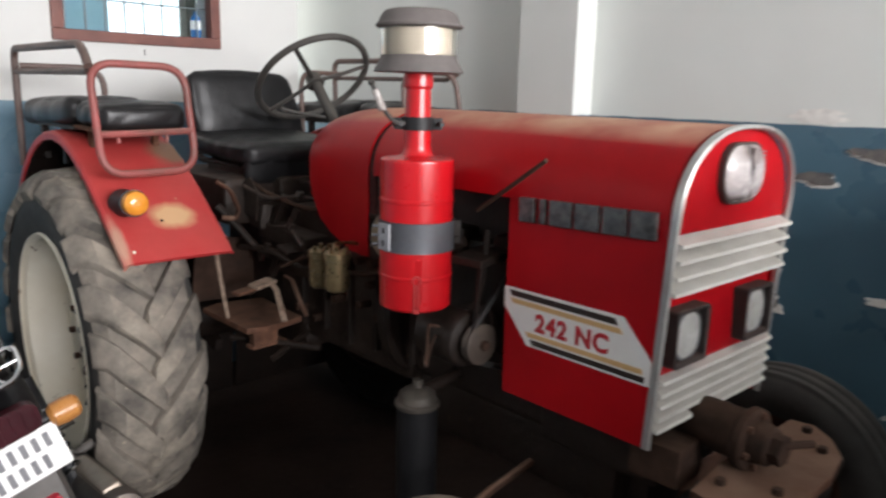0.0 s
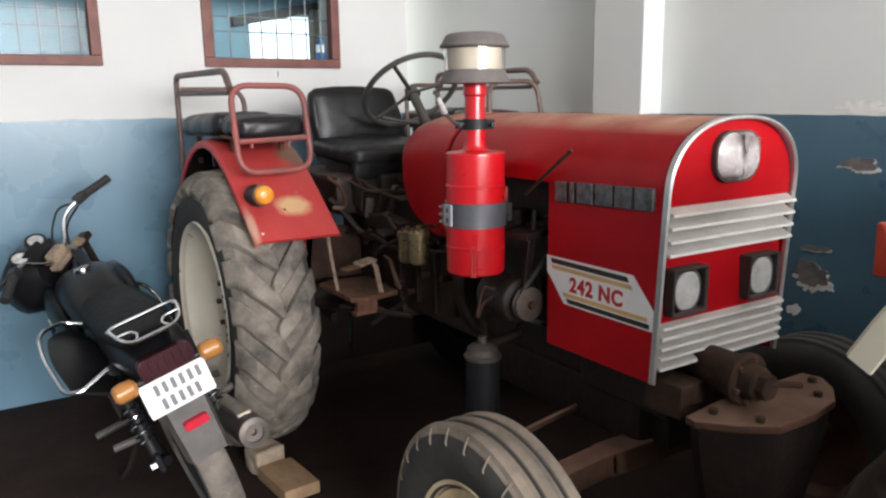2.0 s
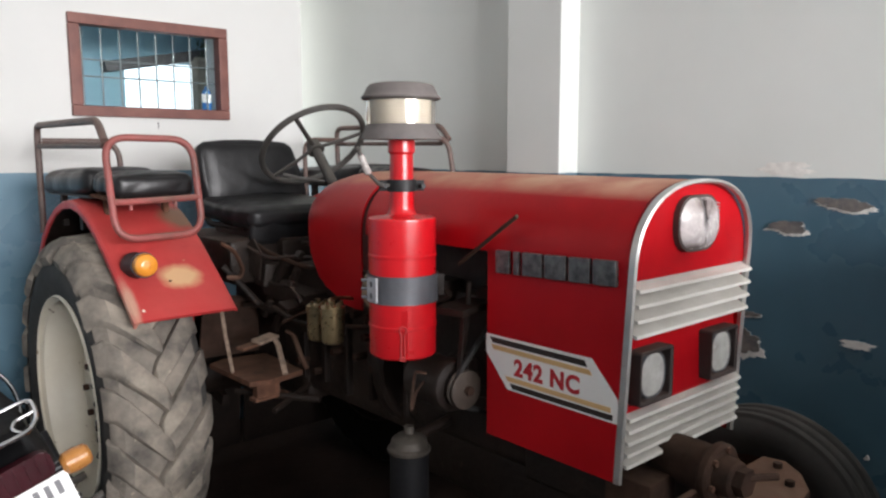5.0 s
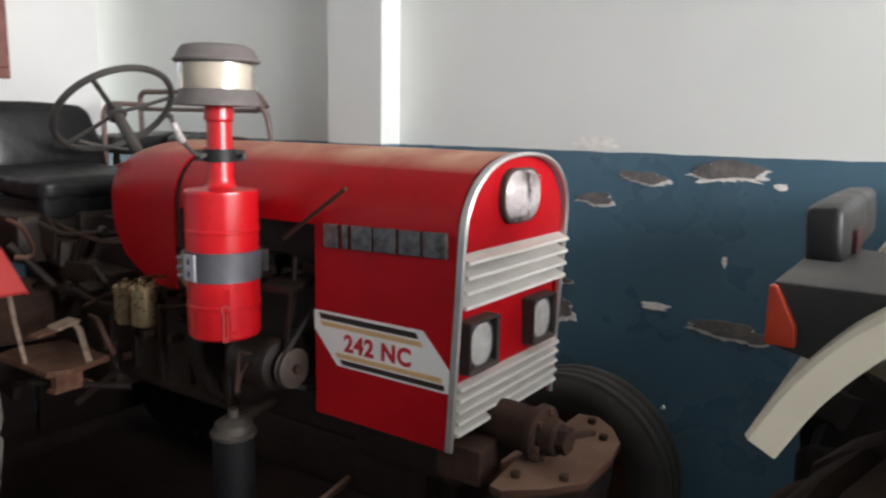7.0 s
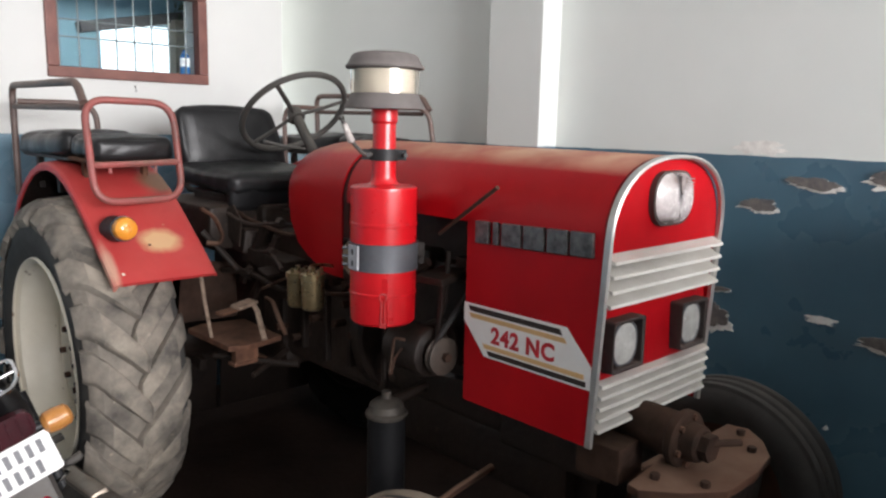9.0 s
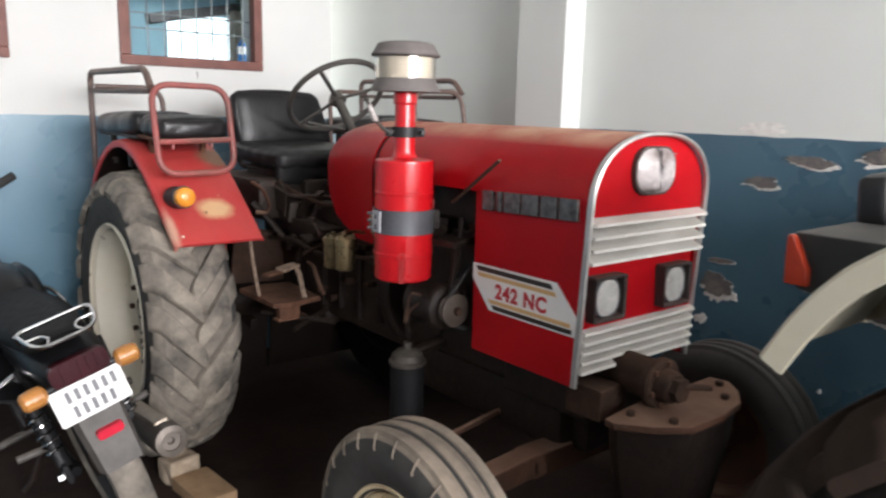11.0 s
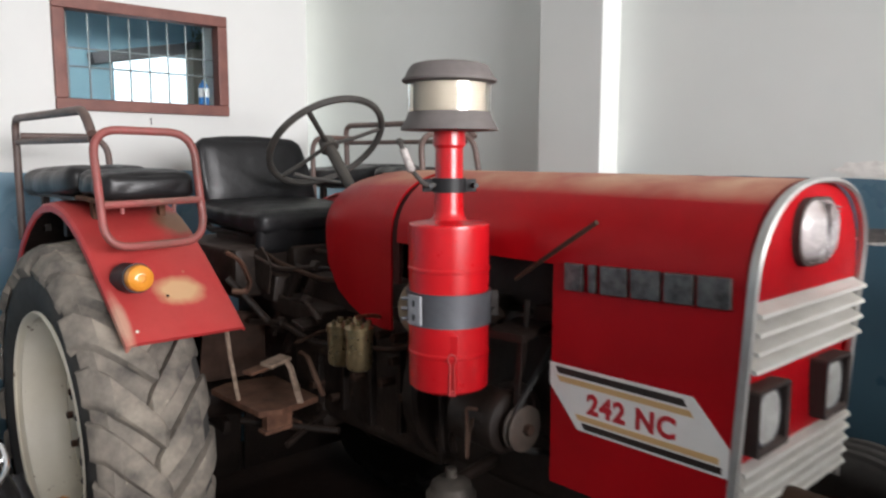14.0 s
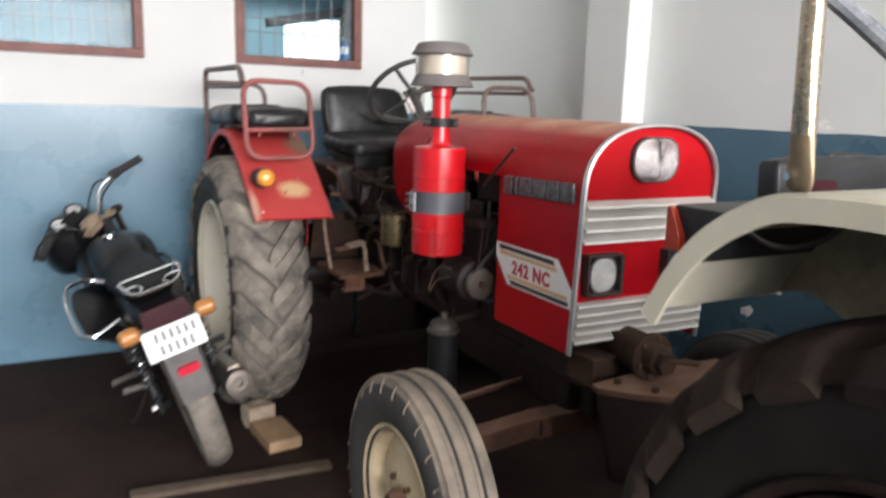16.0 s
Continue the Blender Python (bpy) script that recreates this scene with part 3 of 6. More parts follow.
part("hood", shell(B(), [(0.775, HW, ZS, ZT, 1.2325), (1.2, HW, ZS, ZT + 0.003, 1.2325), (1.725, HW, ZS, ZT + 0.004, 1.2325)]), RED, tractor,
     "long red bonnet, rounded top pale with dust and painted sky sheen")
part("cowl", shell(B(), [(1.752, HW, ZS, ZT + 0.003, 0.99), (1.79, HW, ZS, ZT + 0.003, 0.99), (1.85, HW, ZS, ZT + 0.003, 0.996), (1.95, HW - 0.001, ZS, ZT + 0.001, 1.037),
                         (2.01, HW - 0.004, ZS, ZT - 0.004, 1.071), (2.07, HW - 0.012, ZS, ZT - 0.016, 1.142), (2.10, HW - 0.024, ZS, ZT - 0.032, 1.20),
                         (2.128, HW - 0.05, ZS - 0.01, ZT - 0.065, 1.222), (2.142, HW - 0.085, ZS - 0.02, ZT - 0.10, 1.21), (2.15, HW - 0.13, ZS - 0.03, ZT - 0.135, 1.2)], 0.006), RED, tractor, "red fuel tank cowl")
part("seam", shell(B(), [(1.724, HW - 0.006, ZS, ZT - 0.004, 1.12), (1.753, HW - 0.006, ZS, ZT - 0.004, 1.12)], 0.01), SEAM, tractor, "dark brownish seam strip")
for s in (-1, 1):
    x = CX + s * HW
    bm = B()
    prism(bm, [(0.789, 0.752), (1.195, 0.752), (1.195, 1.236), (0.766, 1.236)], PX, x, x - s * 0.004)
    part("side_panel", bm, RED, tractor)

# aluminium surround
sec = [(CX - HW, 0.752)] + [(CX - HW, 0.9), (CX - HW, 1.1)] + [(CX + u, v) for u, v in hood_section(HW, ZS, ZT)] + [(CX + HW, 1.1), (CX + HW, 0.9), (CX + HW, 0.752)]
rings = []
for k, (x, z) in enumerate(sec):
    a, b = Vector(sec[max(0, k - 1)]), Vector(sec[min(len(sec) - 1, k + 1)])
    d = (b - a).normalized()
    nx, nz = -d.y, d.x
    y = front_y(z)
    rings.append([(x + nx * o, y + dy, z + nz * o) for o, dy in ((0.003, 0.0), (0.0035, 0.015), (-0.005, 0.015), (-0.007, 0.004), (-0.003, -0.003))])
part("grille_surround", loft(B(), rings), ALU, tractor, "silver aluminium edging round the grille")

bm = B()
prism(bm, [(CX - HW + 0.008, 1.205), (CX + HW - 0.008, 1.205)] + [(CX + u * 0.968, v - 0.006) for u, v in hood_section(HW, ZS, ZT)][::-1], PY, 0.772, 0.782)
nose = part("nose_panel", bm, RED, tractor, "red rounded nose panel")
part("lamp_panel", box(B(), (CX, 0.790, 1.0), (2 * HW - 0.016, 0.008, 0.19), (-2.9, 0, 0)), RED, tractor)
part("radiator_core", span(B(), (CX - HW + 0.01, 0.82, 0.76), (CX + HW - 0.01, 0.87, 1.2)), IRON, tractor)


def louvre(zt, zb):
    """One slanted slat with a turned lip."""
    y = front_y((zt + zb) / 2)
    poly = [(y + 0.034, zt), (y + 0.006, zb + 0.012), (y - 0.010, zb + 0.007), (y - 0.012, zb), (y - 0.004, zb - 0.001), (y + 0.0, zb + 0.005), (y + 0.012, zb + 0.009), (y + 0.038, zt - 0.003)]
    return prism(B(), poly, PX, CX - HW + 0.007, CX + HW - 0.007)


for lo, hi, n in ((1.082, 1.215, 4), (0.787, 0.922, 5)):
    h = (hi - lo) / n
    for k in range(n):
        part("louvre", louvre(hi - k * h, hi - (k + 1) * h + 0.002), LOUVRE, tractor, "silver pressed louvre slat")

# head lamps
def open_box(x, z, w, h, y0, y1, t):
    """Square housing open to the front, with a floor and thick walls."""
    for y, k in ((y1, 0), (y0, 0), (y0 - 0.001, t * 0.4), (y0 + 0.003, t), (y0 + 0.034, t + 0.003)):
        yield [(u, y, v) for u, v in rrect(x, z, w - 2 * k, h - 2 * k, 0.008 - min(0.004, k * 0.3))]


def oval(x, z, a, b, y, n=32):
    """Slightly squared oval facing -y."""
    return [(x + a * math.copysign(abs(math.cos(q)) ** 0.86, math.cos(q)), y, z + b * math.copysign(abs(math.sin(q)) ** 0.86, math.sin(q))) for q in (2 * math.pi * k / n for k in range(n))]


for x in (1.545, 1.843):
    hl = part("headlamp", loft(B(), list(open_box(x, 0.989, 0.130, 0.122, 0.752, 0.792, 0.009))), LAMPBOX, tractor, "square dark headlamp housing with round glass")
    part("rim", loft(B(), [oval(x, 0.989, 0.046 * k, 0.050 * k, y) for k, y in ((1.10, 0.7675), (1.09, 0.7625), (1.03, 0.7615), (0.98, 0.7645))], caps=False), STRAP, hl)
    bowl = [oval(x, 0.989, 0.0455 * k, 0.0495 * k, y) for k, y in ((0.98, 0.763), (0.93, 0.770), (0.82, 0.776), (0.64, 0.781), (0.42, 0.784), (0.2, 0.7855), (0.04, 0.786))]
    back = [oval(x, 0.989, 0.0455 * k, 0.0495 * k, y) for k, y in ((0.04, 0.7875), (0.64, 0.7835), (1.0, 0.766))]
    part("reflector", loft(B(), bowl + back), LENS, hl, "bright silvered bowl of the lamp")
    part("bulb", lathe(B(), [(0, 0.0), (0.006, 0.001), (0.008, 0.006), (0.008, 0.014), (0, 0.014)], Matrix.Translation((x, 0.771, 0.989)) @ Matrix.Rotation(radians(-90), 4, "X"), 12), LENS_OLD, hl)
tl = part("top_lamp", prism(B(), rrect(CX - 0.002, 1.318, 0.176, 0.130, 0.055), PY, 0.757, 0.774), mat("lamp_shell", (0.07, 0.045, 0.04), (0.035, 0.025, 0.022), rough=0.6), tractor, "oval top lamp with a cloudy damaged glass")
bm = B()
ov = [rrect(CX - 0.002, 1.318, 0.164 * s, 0.119 * s, 0.052 * s) for s in (1, 0.86, 0.6, 0.25)]
loft(bm, [[(u, y, v) for u, v in o] for o, y in zip(ov, (0.756, 0.746, 0.739, 0.737))])
part("lens", bm, LENS_OLD, tl)
bm = B()
prism(bm, [(CX - 0.012, 1.372), (CX + 0.006, 1.372), (CX + 0.003, 1.352), (CX - 0.001, 1.334), (CX - 0.004, 1.328), (CX - 0.008, 1.337), (CX - 0.011, 1.352)], PY, 0.7345, 0.742)
for pts in ([(CX - 0.004, 1.33), (CX - 0.007, 1.30), (CX - 0.001, 1.275), (CX - 0.006, 1.262)], [(CX - 0.06, 1.345), (CX - 0.045, 1.325), (CX - 0.05, 1.30)], [(CX + 0.03, 1.36), (CX + 0.05, 1.345), (CX + 0.06, 1.32)]):
    tube(bm, [(x, 0.7395 if abs(x - CX) < 0.03 else 0.7455, z) for x, z in pts], 0.0022, 6)
for k in range(6):
    tube(bm, [(CX + 0.022 + 0.002 * k, 0.7405, 1.365 - 0.0085 * k), (CX + 0.066, 0.7455, 1.362 - 0.0085 * k)], 0.0016, 6)
part("crack", bm, mat("crack_dirt", (0.26, 0.22, 0.21), (0.14, 0.11, 0.11), rough=0.7, scale=30), tl)

# badge: six plain bars; sticker with the model number
XP = CX - HW
for ya, yb in ((1.158, 1.112), (1.098, 1.080), (1.069, 1.007), (0.999, 0.935), (0.927, 0.867), (0.860, 0.797)):
    zc = 1.211 + (1.158 - (ya + yb) / 2) * 0.03
    part("badge_bar", box(B(), (XP - 0.006, (ya + yb) / 2, zc), (0.012, ya - yb, 0.057), (-1.7, 0, 0), bev=0.003), BADGE, tractor, "raised dull metal badge shape")
bm = B()
prism(bm, [(1.198, 1.02), (0.863, 1.022), (0.789, 0.943), (0.789, 0.888), (1.122, 0.888), (1.197, 0.972)], PX, XP - 0.0015, XP)
st = part("sticker", bm, WHITE, tractor, "white model sticker with tan and black stripes")
for (ya, yb, za, zb, m_) in ((1.182, 0.882, 1.014, 1.0, DARK), (1.178, 0.868, 0.995, 0.983, GOLD), (1.128, 0.808, 0.922, 0.91, GOLD), (1.112, 0.802, 0.906, 0.893, DARK)):
    bm = B()
    prism(bm, [(ya, za), (yb, za), (yb - 0.008 if za > 0.95 else yb, zb), (ya - 0.008, zb)], PX, XP - 0.0025, XP - 0.0015)
    part("stripe", bm, m_, st)
for word, along_y in (("242", 0.0), ("NC", 0.1147)):
    tc = bpy.data.curves.new("model_number", "FONT")
    tc.space_character = 1.1
    tc.body, tc.size, tc.extrude, tc.offset = word, 0.058, 0.0006, 0.0022
    tob = bpy.data.objects.new("model_number_text", tc)
    scene.collection.objects.link(tob)
    bpy.context.view_layer.update()
    tm = bpy.data.meshes.new_from_object(tob.evaluated_get(bpy.context.evaluated_depsgraph_get()))
    bpy.data.objects.remove(tob)
    tm.materials.clear()
    tm.materials.append(REDINK)
    tm.name = "model_number"
    txt = new("model_number", tm)
    txt.parent = st
    # runs along -y on the panel, facing -x
    txt.matrix_basis = Matrix.Translation(Vector((XP - 0.0024, 1.098 - along_y, 0.931)) - OFF[tractor]) @ Matrix(((0, 0, -1, 0), (-1, 0, 0, 0), (0, 1, 0, 0), (0, 0, 0, 1)))
    tagged(txt, "red model lettering")

# air cleaner
AX, AY = 1.331, 1.388


def at_air(prof, name, m_, par, label="", seg=40):
    return part(name, lathe(B(), prof, Matrix.Translation((AX, AY, 0)), seg), m_, par, label)


ac = at_air([(0, 0.951), (0.082, 0.951), (0.088, 0.957), (0.0885, 1.028), (0.0905, 1.03), (0.0905, 1.036), (0.0885, 1.038), (0.0885, 1.212), (0.0905, 1.214), (0.0905, 1.22),
             (0.0885, 1.222), (0.0885, 1.307), (0.0875, 1.3125), (0.084, 1.3152), (0.079, 1.3155), (0.052, 1.3185), (0.040, 1.3215), (0.0345, 1.328), (0.0315, 1.342), (0.030, 1.476), (0.035, 1.482), (0.035, 1.505), (0.033, 1.512), (0.033, 1.53), (0, 1.53)],
            "air_cleaner", RED_CAN, tractor, "red cylindrical air cleaner with a stack")
at_air([(0.0885, 1.097), (0.0935, 1.0965), (0.0930, 1.100), (0.0925, 1.132), (0.0930, 1.164), (0.0942, 1.169), (0.0885, 1.1685)], "strap", STRAP, ac, "grey steel strap")
at_air([(0.029, 1.381), (0.037, 1.381), (0.037, 1.412), (0.029, 1.412)], "clamp", BLACKP, ac)
for k in (-1, 1):
    part("clamp_ear", box(cyl(B(), (AX + k * 0.038 - 0.006, AY - k * 0.030 - 0.012, 1.396), (AX + k * 0.038 - 0.012, AY - k * 0.030 - 0.028, 1.396), 0.006, seg=6), (AX + k * 0.036, AY - k * 0.028, 1.396), (0.026, 0.012, 0.028), (0, 0, -38), bev=0.002), BLACKP, ac)
at_air([(0.034, 1.512), (0.09, 1.514), (0.105, 1.514), (0.105, 1.518), (0.094, 1.538), (0.088, 1.552), (0.034, 1.552)], "skirt", DOMEG, ac, "dusty grey plastic skirt")
at_air([(0.0, 1.553), (0.076, 1.553), (0.078, 1.56), (0.078, 1.612), (0.0, 1.614)], "core", BOWLCORE, ac)
at_air([(0.0865, 1.552), (0.0895, 1.552), (0.0895, 1.62), (0.0865, 1.62), (0.0865, 1.552)], "bowl", BOWL, ac, "glossy smoky clear precleaner bowl").visible_shadow = False
at_air([(0, 1.613), (0.096, 1.613), (0.1015, 1.616), (0.102, 1.621), (0.0965, 1.625), (0.092, 1.634), (0.086, 1.646), (0.079, 1.652), (0.066, 1.655), (0.03, 1.657), (0, 1.657)], "dome", DOMEG, ac, "dusty grey dome cap")
d = Vector((-0.62, -0.78, 0))
sd = Vector((0.78, -0.62, 0))
p = Vector((AX, AY, 0))
bm = B()
o = (d * 0.62 - sd * 0.78).normalized()
q = p + o * 0.098
turn = math.degrees(math.atan2(o.y, o.x))
box(bm, (q.x, q.y, 1.133), (0.007, 0.040, 0.064), (0, 0, turn), bev=0.002)
lug = part("strap_lug", bm, LUGPLATE, ac, "pale bolted lug plate of the strap")
bm = B()
for z in (1.118, 1.148):
    box(bm, (q.x + o.x * 0.004, q.y + o.y * 0.004, z), (0.003, 0.006, 0.014), (0, 0, turn), bev=0.001)
part("slot", bm, BLACKP, lug)
bm = B()
for z in (1.112, 1.134, 1.156):
    v = p + (d * 0.45 - sd * 0.9).normalized() * 0.094
    cyl(bm, (v.x, v.y, z), (v.x - sd.x * 0.022, v.y - sd.y * 0.022, z), 0.004, seg=8)
part("strap_bolt", bm, STRAP, ac)
bm = B()
box(bm, tuple(p + sd * 0.099 + Vector((0, 0, 1.136))), (0.022, 0.014, 0.058), (0, 0, -38), bev=0.003)
cyl(bm, tuple(p + sd * 0.100 + d * 0.004 + Vector((0, 0, 1.122))), tuple(p + sd * 0.100 + d * 0.018 + Vector((0, 0, 1.122))), 0.006, seg=6)
part("strap_bolt", bm, IRON, ac)
# overlap seam and keyhole wire clip of the lower cup
q = p + d * 0.0885
part("cup_seam", box(B(), tuple(q + Vector((0, 0, 1.02)) + sd * 0.003), (0.020, 0.003, 0.125), (0, 0, -51), bev=0.001), RED_CAN, ac)
q = p + d * 0.0925
bm = B()
loop = [q + sd * (0.009 * math.sin(a)) + Vector((0, 0, 1.032 + 0.011 * math.cos(a))) for a in (radians(-155 + 31 * k) for k in range(11))]
tube(bm, [q - sd * 0.005 + Vector((0, 0, 0.955)), q - sd * 0.004 + Vector((0, 0, 1.018))] + loop + [q + sd * 0.004 + Vector((0, 0, 1.018)), q + sd * 0.005 + Vector((0, 0, 0.965))], 0.0021, 6)
box(bm, tuple(q + Vector((0, 0, 0.958))), (0.016, 0.004, 0.012), (0, 0, -51), bev=0.001)
part("spring_clip", bm, RED_OLD, ac, "red keyhole-shaped wire clip")
bm = B()
tube(bm, fillet([(1.302, 1.392, 1.397), (1.272, 1.40, 1.396), (1.232, 1.40, 1.433), (1.210, 1.40, 1.475), (1.204, 1.40, 1.487)], 0.02), 0.0055, 8)
lathe(bm, [(0, -0.008), (0.006, -0.006), (0.009, 0), (0.006, 0.006), (0, 0.008)], Matrix.Translation((1.203, 1.40, 1.488)), 12)
part("stay_rod", bm, STEER, ac)
bm = B()
for k in range(7):
    c = Vector((1.2325 - 0.0033 * k, 1.40, 1.433 + 0.0063 * k))
    m, n = along(c, c + Vector((-0.5 + 0.3 * (k % 2), 0.2 * (k % 3 - 1), 1)))
    lathe(bm, [(0.007, -0.006), (0.0105 - 0.0004 * k, -0.001), (0.0098 - 0.0004 * k, 0.002), (0.007, 0.006)], m, 12)
part("tape_wrap", bm, mat("grimy_tape", (0.55, 0.52, 0.50), (0.25, 0.21, 0.19), rough=0.5, scale=60), ac, "grimy white tape wound round the rod")
bm = B()
cyl(bm, (AX + 0.03, AY + 0.02, 1.134), (1.47, 1.45, 1.134), 0.02)
box(bm, (1.42, 1.42, 1.134), (0.1, 0.03, 0.05), (0, 0, 25), bev=0.004)
tube(bm, fillet([(AX + 0.05, AY + 0.03, 1.26), (1.45, 1.47, 1.26), (1.52, 1.52, 1.2)], 0.05), 0.028, 12)
part("bracket", bm, IRON, ac)
c = p - sd * 0.034 - d * 0.085
m, n = along((c.x, c.y, 1.11), (c.x + d.x * 0.014, c.y + d.y * 0.014, 1.11))
part("pale_disc", lathe(B(), [(0, 0), (0.072, 0), (0.078, 0.004), (0.078, 0.011), (0.072, 0.014), (0, 0.014)], m, 40), mat("pale_disc", (0.30, 0.23, 0.16), rough=0.7), ac, "pale flat disc behind the cleaner")
part("lever", tube(B(), [(1.413, 1.057, 1.332), (1.432, 1.175, 1.262), (1.452, 1.30, 1.188)], 0.0055, 8), RUSTD, tractor, "thin dark rusty rod")


# ---- wheels ----
def lugs(wh, m, R, w, n, lead, wid, high, rubber, worn):
    """Chevron bars, each its own piece on a few shared, unevenly worn meshes."""
    rnd = random.Random(21)
    stations = ((-0.16, 0.0, 0.2), (-0.10, 0.0, 0.75), (0.0, 0.0, 0.95), (0.35, 0.002, 1.0), (0.72, 0.010, 1.0), (0.94, 0.030, 0.97), (1.035, 0.064, 0.6))
    flank = ((-0.012, 1.0), (0.45, 0.88), (0.92, 0.76), (1.0, 0.60), (1.0, -0.60), (0.92, -0.76), (0.45, -0.88), (-0.012, -1.0))
    for side in (-1, 1):
        meshes = []
        for variant in range(4):
            rings = []
            for f, drop, part_high in stations:
                hh = high * part_high * rnd.uniform(0.84, 1.04)
                ww = wid * (0.80 + 0.26 * f) * (1.0 if f > -0.05 else 0.85 if f > -0.12 else 0.55) * rnd.uniform(0.92, 1.08)
                ring = []
                for dr, dw in flank:
                    r = R - high - drop + (hh * dr if dr > 0 else dr)
                    a = -lead * min(f, 1.0) + dw * ww / R + rnd.uniform(-0.005, 0.005)
                    ring.append(Vector((r * math.cos(a), r * math.sin(a), side * f * w / 2 + (0.012 * side if dr > 0 and f > 1 else 0))))
                rings.append(ring)
            me = mesh_of("tread_lug", loft(B(), rings), rubber)
            me.materials.append(worn)
            for p in me.polygons:
                c = p.center
                if math.hypot(c.x, c.y) > R - high * 0.55 and abs(c.z) < w * 0.40:
                    p.material_index = 1
            meshes.append(me)
        for k in range(n):
            ob = new("tread_lug", meshes[rnd.randrange(4)])
            ob.parent = wh
            wear = Matrix.Diagonal((1 - rnd.uniform(0, 0.008), 1 - rnd.uniform(0, 0.008), 1 - rnd.uniform(0, 0.05), 1))
            turn = 2 * math.pi * (k + (0.5 if side > 0 else 0)) / n + rnd.uniform(-0.014, 0.014)
            ob.matrix_basis = Matrix.Translation(-OFF[wh]) @ m @ Matrix.Rotation(turn, 4, "Z") @ wear


def rear_wheel(parent, c, out, rubber, paint, tread, R=0.60, w=0.32):
    """out: -1 when the dish faces -x, 1 when it faces +x."""
    m = Matrix.Translation(c) @ (Matrix.Rotation(math.pi, 4, "Z") if out > 0 else Matrix()) @ TO_X
    wh = part("rear_wheel", lathe(B(), [(0, -0.02), (0.085, -0.02), (0.09, -0.01), (0.09, 0.05), (0, 0.05)], m, 24), IRON, parent, "large rear wheel with a cream dished rim")
    bm = B()
    hw = w / 2
    lathe(bm, [(0.364, -hw * 0.80), (0.39, -hw * 0.88), (0.44, -hw * 1.0), (0.475, -hw * 0.99), (0.52, -hw * 0.9), (R - 0.055, -hw * 0.76), (R - 0.043, -hw * 0.4), (R - 0.041, 0),
               (R - 0.043, hw * 0.4), (R - 0.051, hw * 0.8), (0.535, hw * 0.94), (0.49, hw), (0.44, hw), (0.39, hw * 0.88), (0.364, hw * 0.80)], m, 72)
    part("tyre", bm, rubber, wh, "worn tractor tyre with chevron lugs")
    part("tread_band", lathe(B(), [(0.515, -hw * 0.965), (0.535, -hw * 0.90), (R - 0.058, -hw * 0.84), (R - 0.046, -hw * 0.77), (R - 0.038, -hw * 0.4), (R - 0.036, 0), (R - 0.038, hw * 0.4), (R - 0.046, hw * 0.77), (R - 0.058, hw * 0.84), (0.535, hw * 0.90), (0.515, hw * 0.965)], m, 72), tread, wh)
    lugs(wh, m, R, w * 0.98, 21, 0.30, 0.062, 0.031, tread, RUBBER_WORN if tread is RUBBER else tread)
    bm = B()
    lathe(bm, [(0.37, -hw * 0.91), (0.378, -hw * 0.94), (0.383, -hw * 0.88), (0.36, -hw * 0.8), (0.352, -hw * 0.5), (0.33, -hw * 0.3), (0.33, hw * 0.3), (0.35, hw * 0.5), (0.385, hw * 0.9),
               (0.372, hw * 0.93), (0.345, hw * 0.6), (0.322, hw * 0.3), (0.322, -hw * 0.28), (0.342, -hw * 0.5), (0.352, -hw * 0.78)], m, 64)
    lathe(bm, [(0.325, 0.02), (0.30, 0.0), (0.24, -0.012), (0.16, -0.03), (0.085, -0.034), (0.085, -0.026), (0.16, -0.022), (0.24, -0.004), (0.30, 0.008), (0.325, 0.03)], m, 64)
    part("rim", bm, paint, wh, "cream painted steel rim with rust spots")
    for k in range(8):
        a = 2 * math.pi * k / 8
        bm = B()
        cyl(bm, m @ Vector((0.125 * math.cos(a), 0.125 * math.sin(a), -0.05)), m @ Vector((0.125 * math.cos(a), 0.125 * math.sin(a), -0.02)), 0.012, seg=6)
        part("wheel_nut", bm, RUST, wh)
    # Dark knobs along one stretch of the rim edge.
    for k in range(6):
        a = radians(-76 - 9 * k)
        bm = B()
        cyl(bm, m @ Vector((0.376 * math.cos(a), 0.376 * math.sin(a), -hw * 0.9)), m @ Vector((0.357 * math.cos(a), 0.357 * math.sin(a), -hw * 0.86)), 0.012, 0.008, seg=8)
        part("rim_knob", bm, RUBBER2, wh)
    return wh


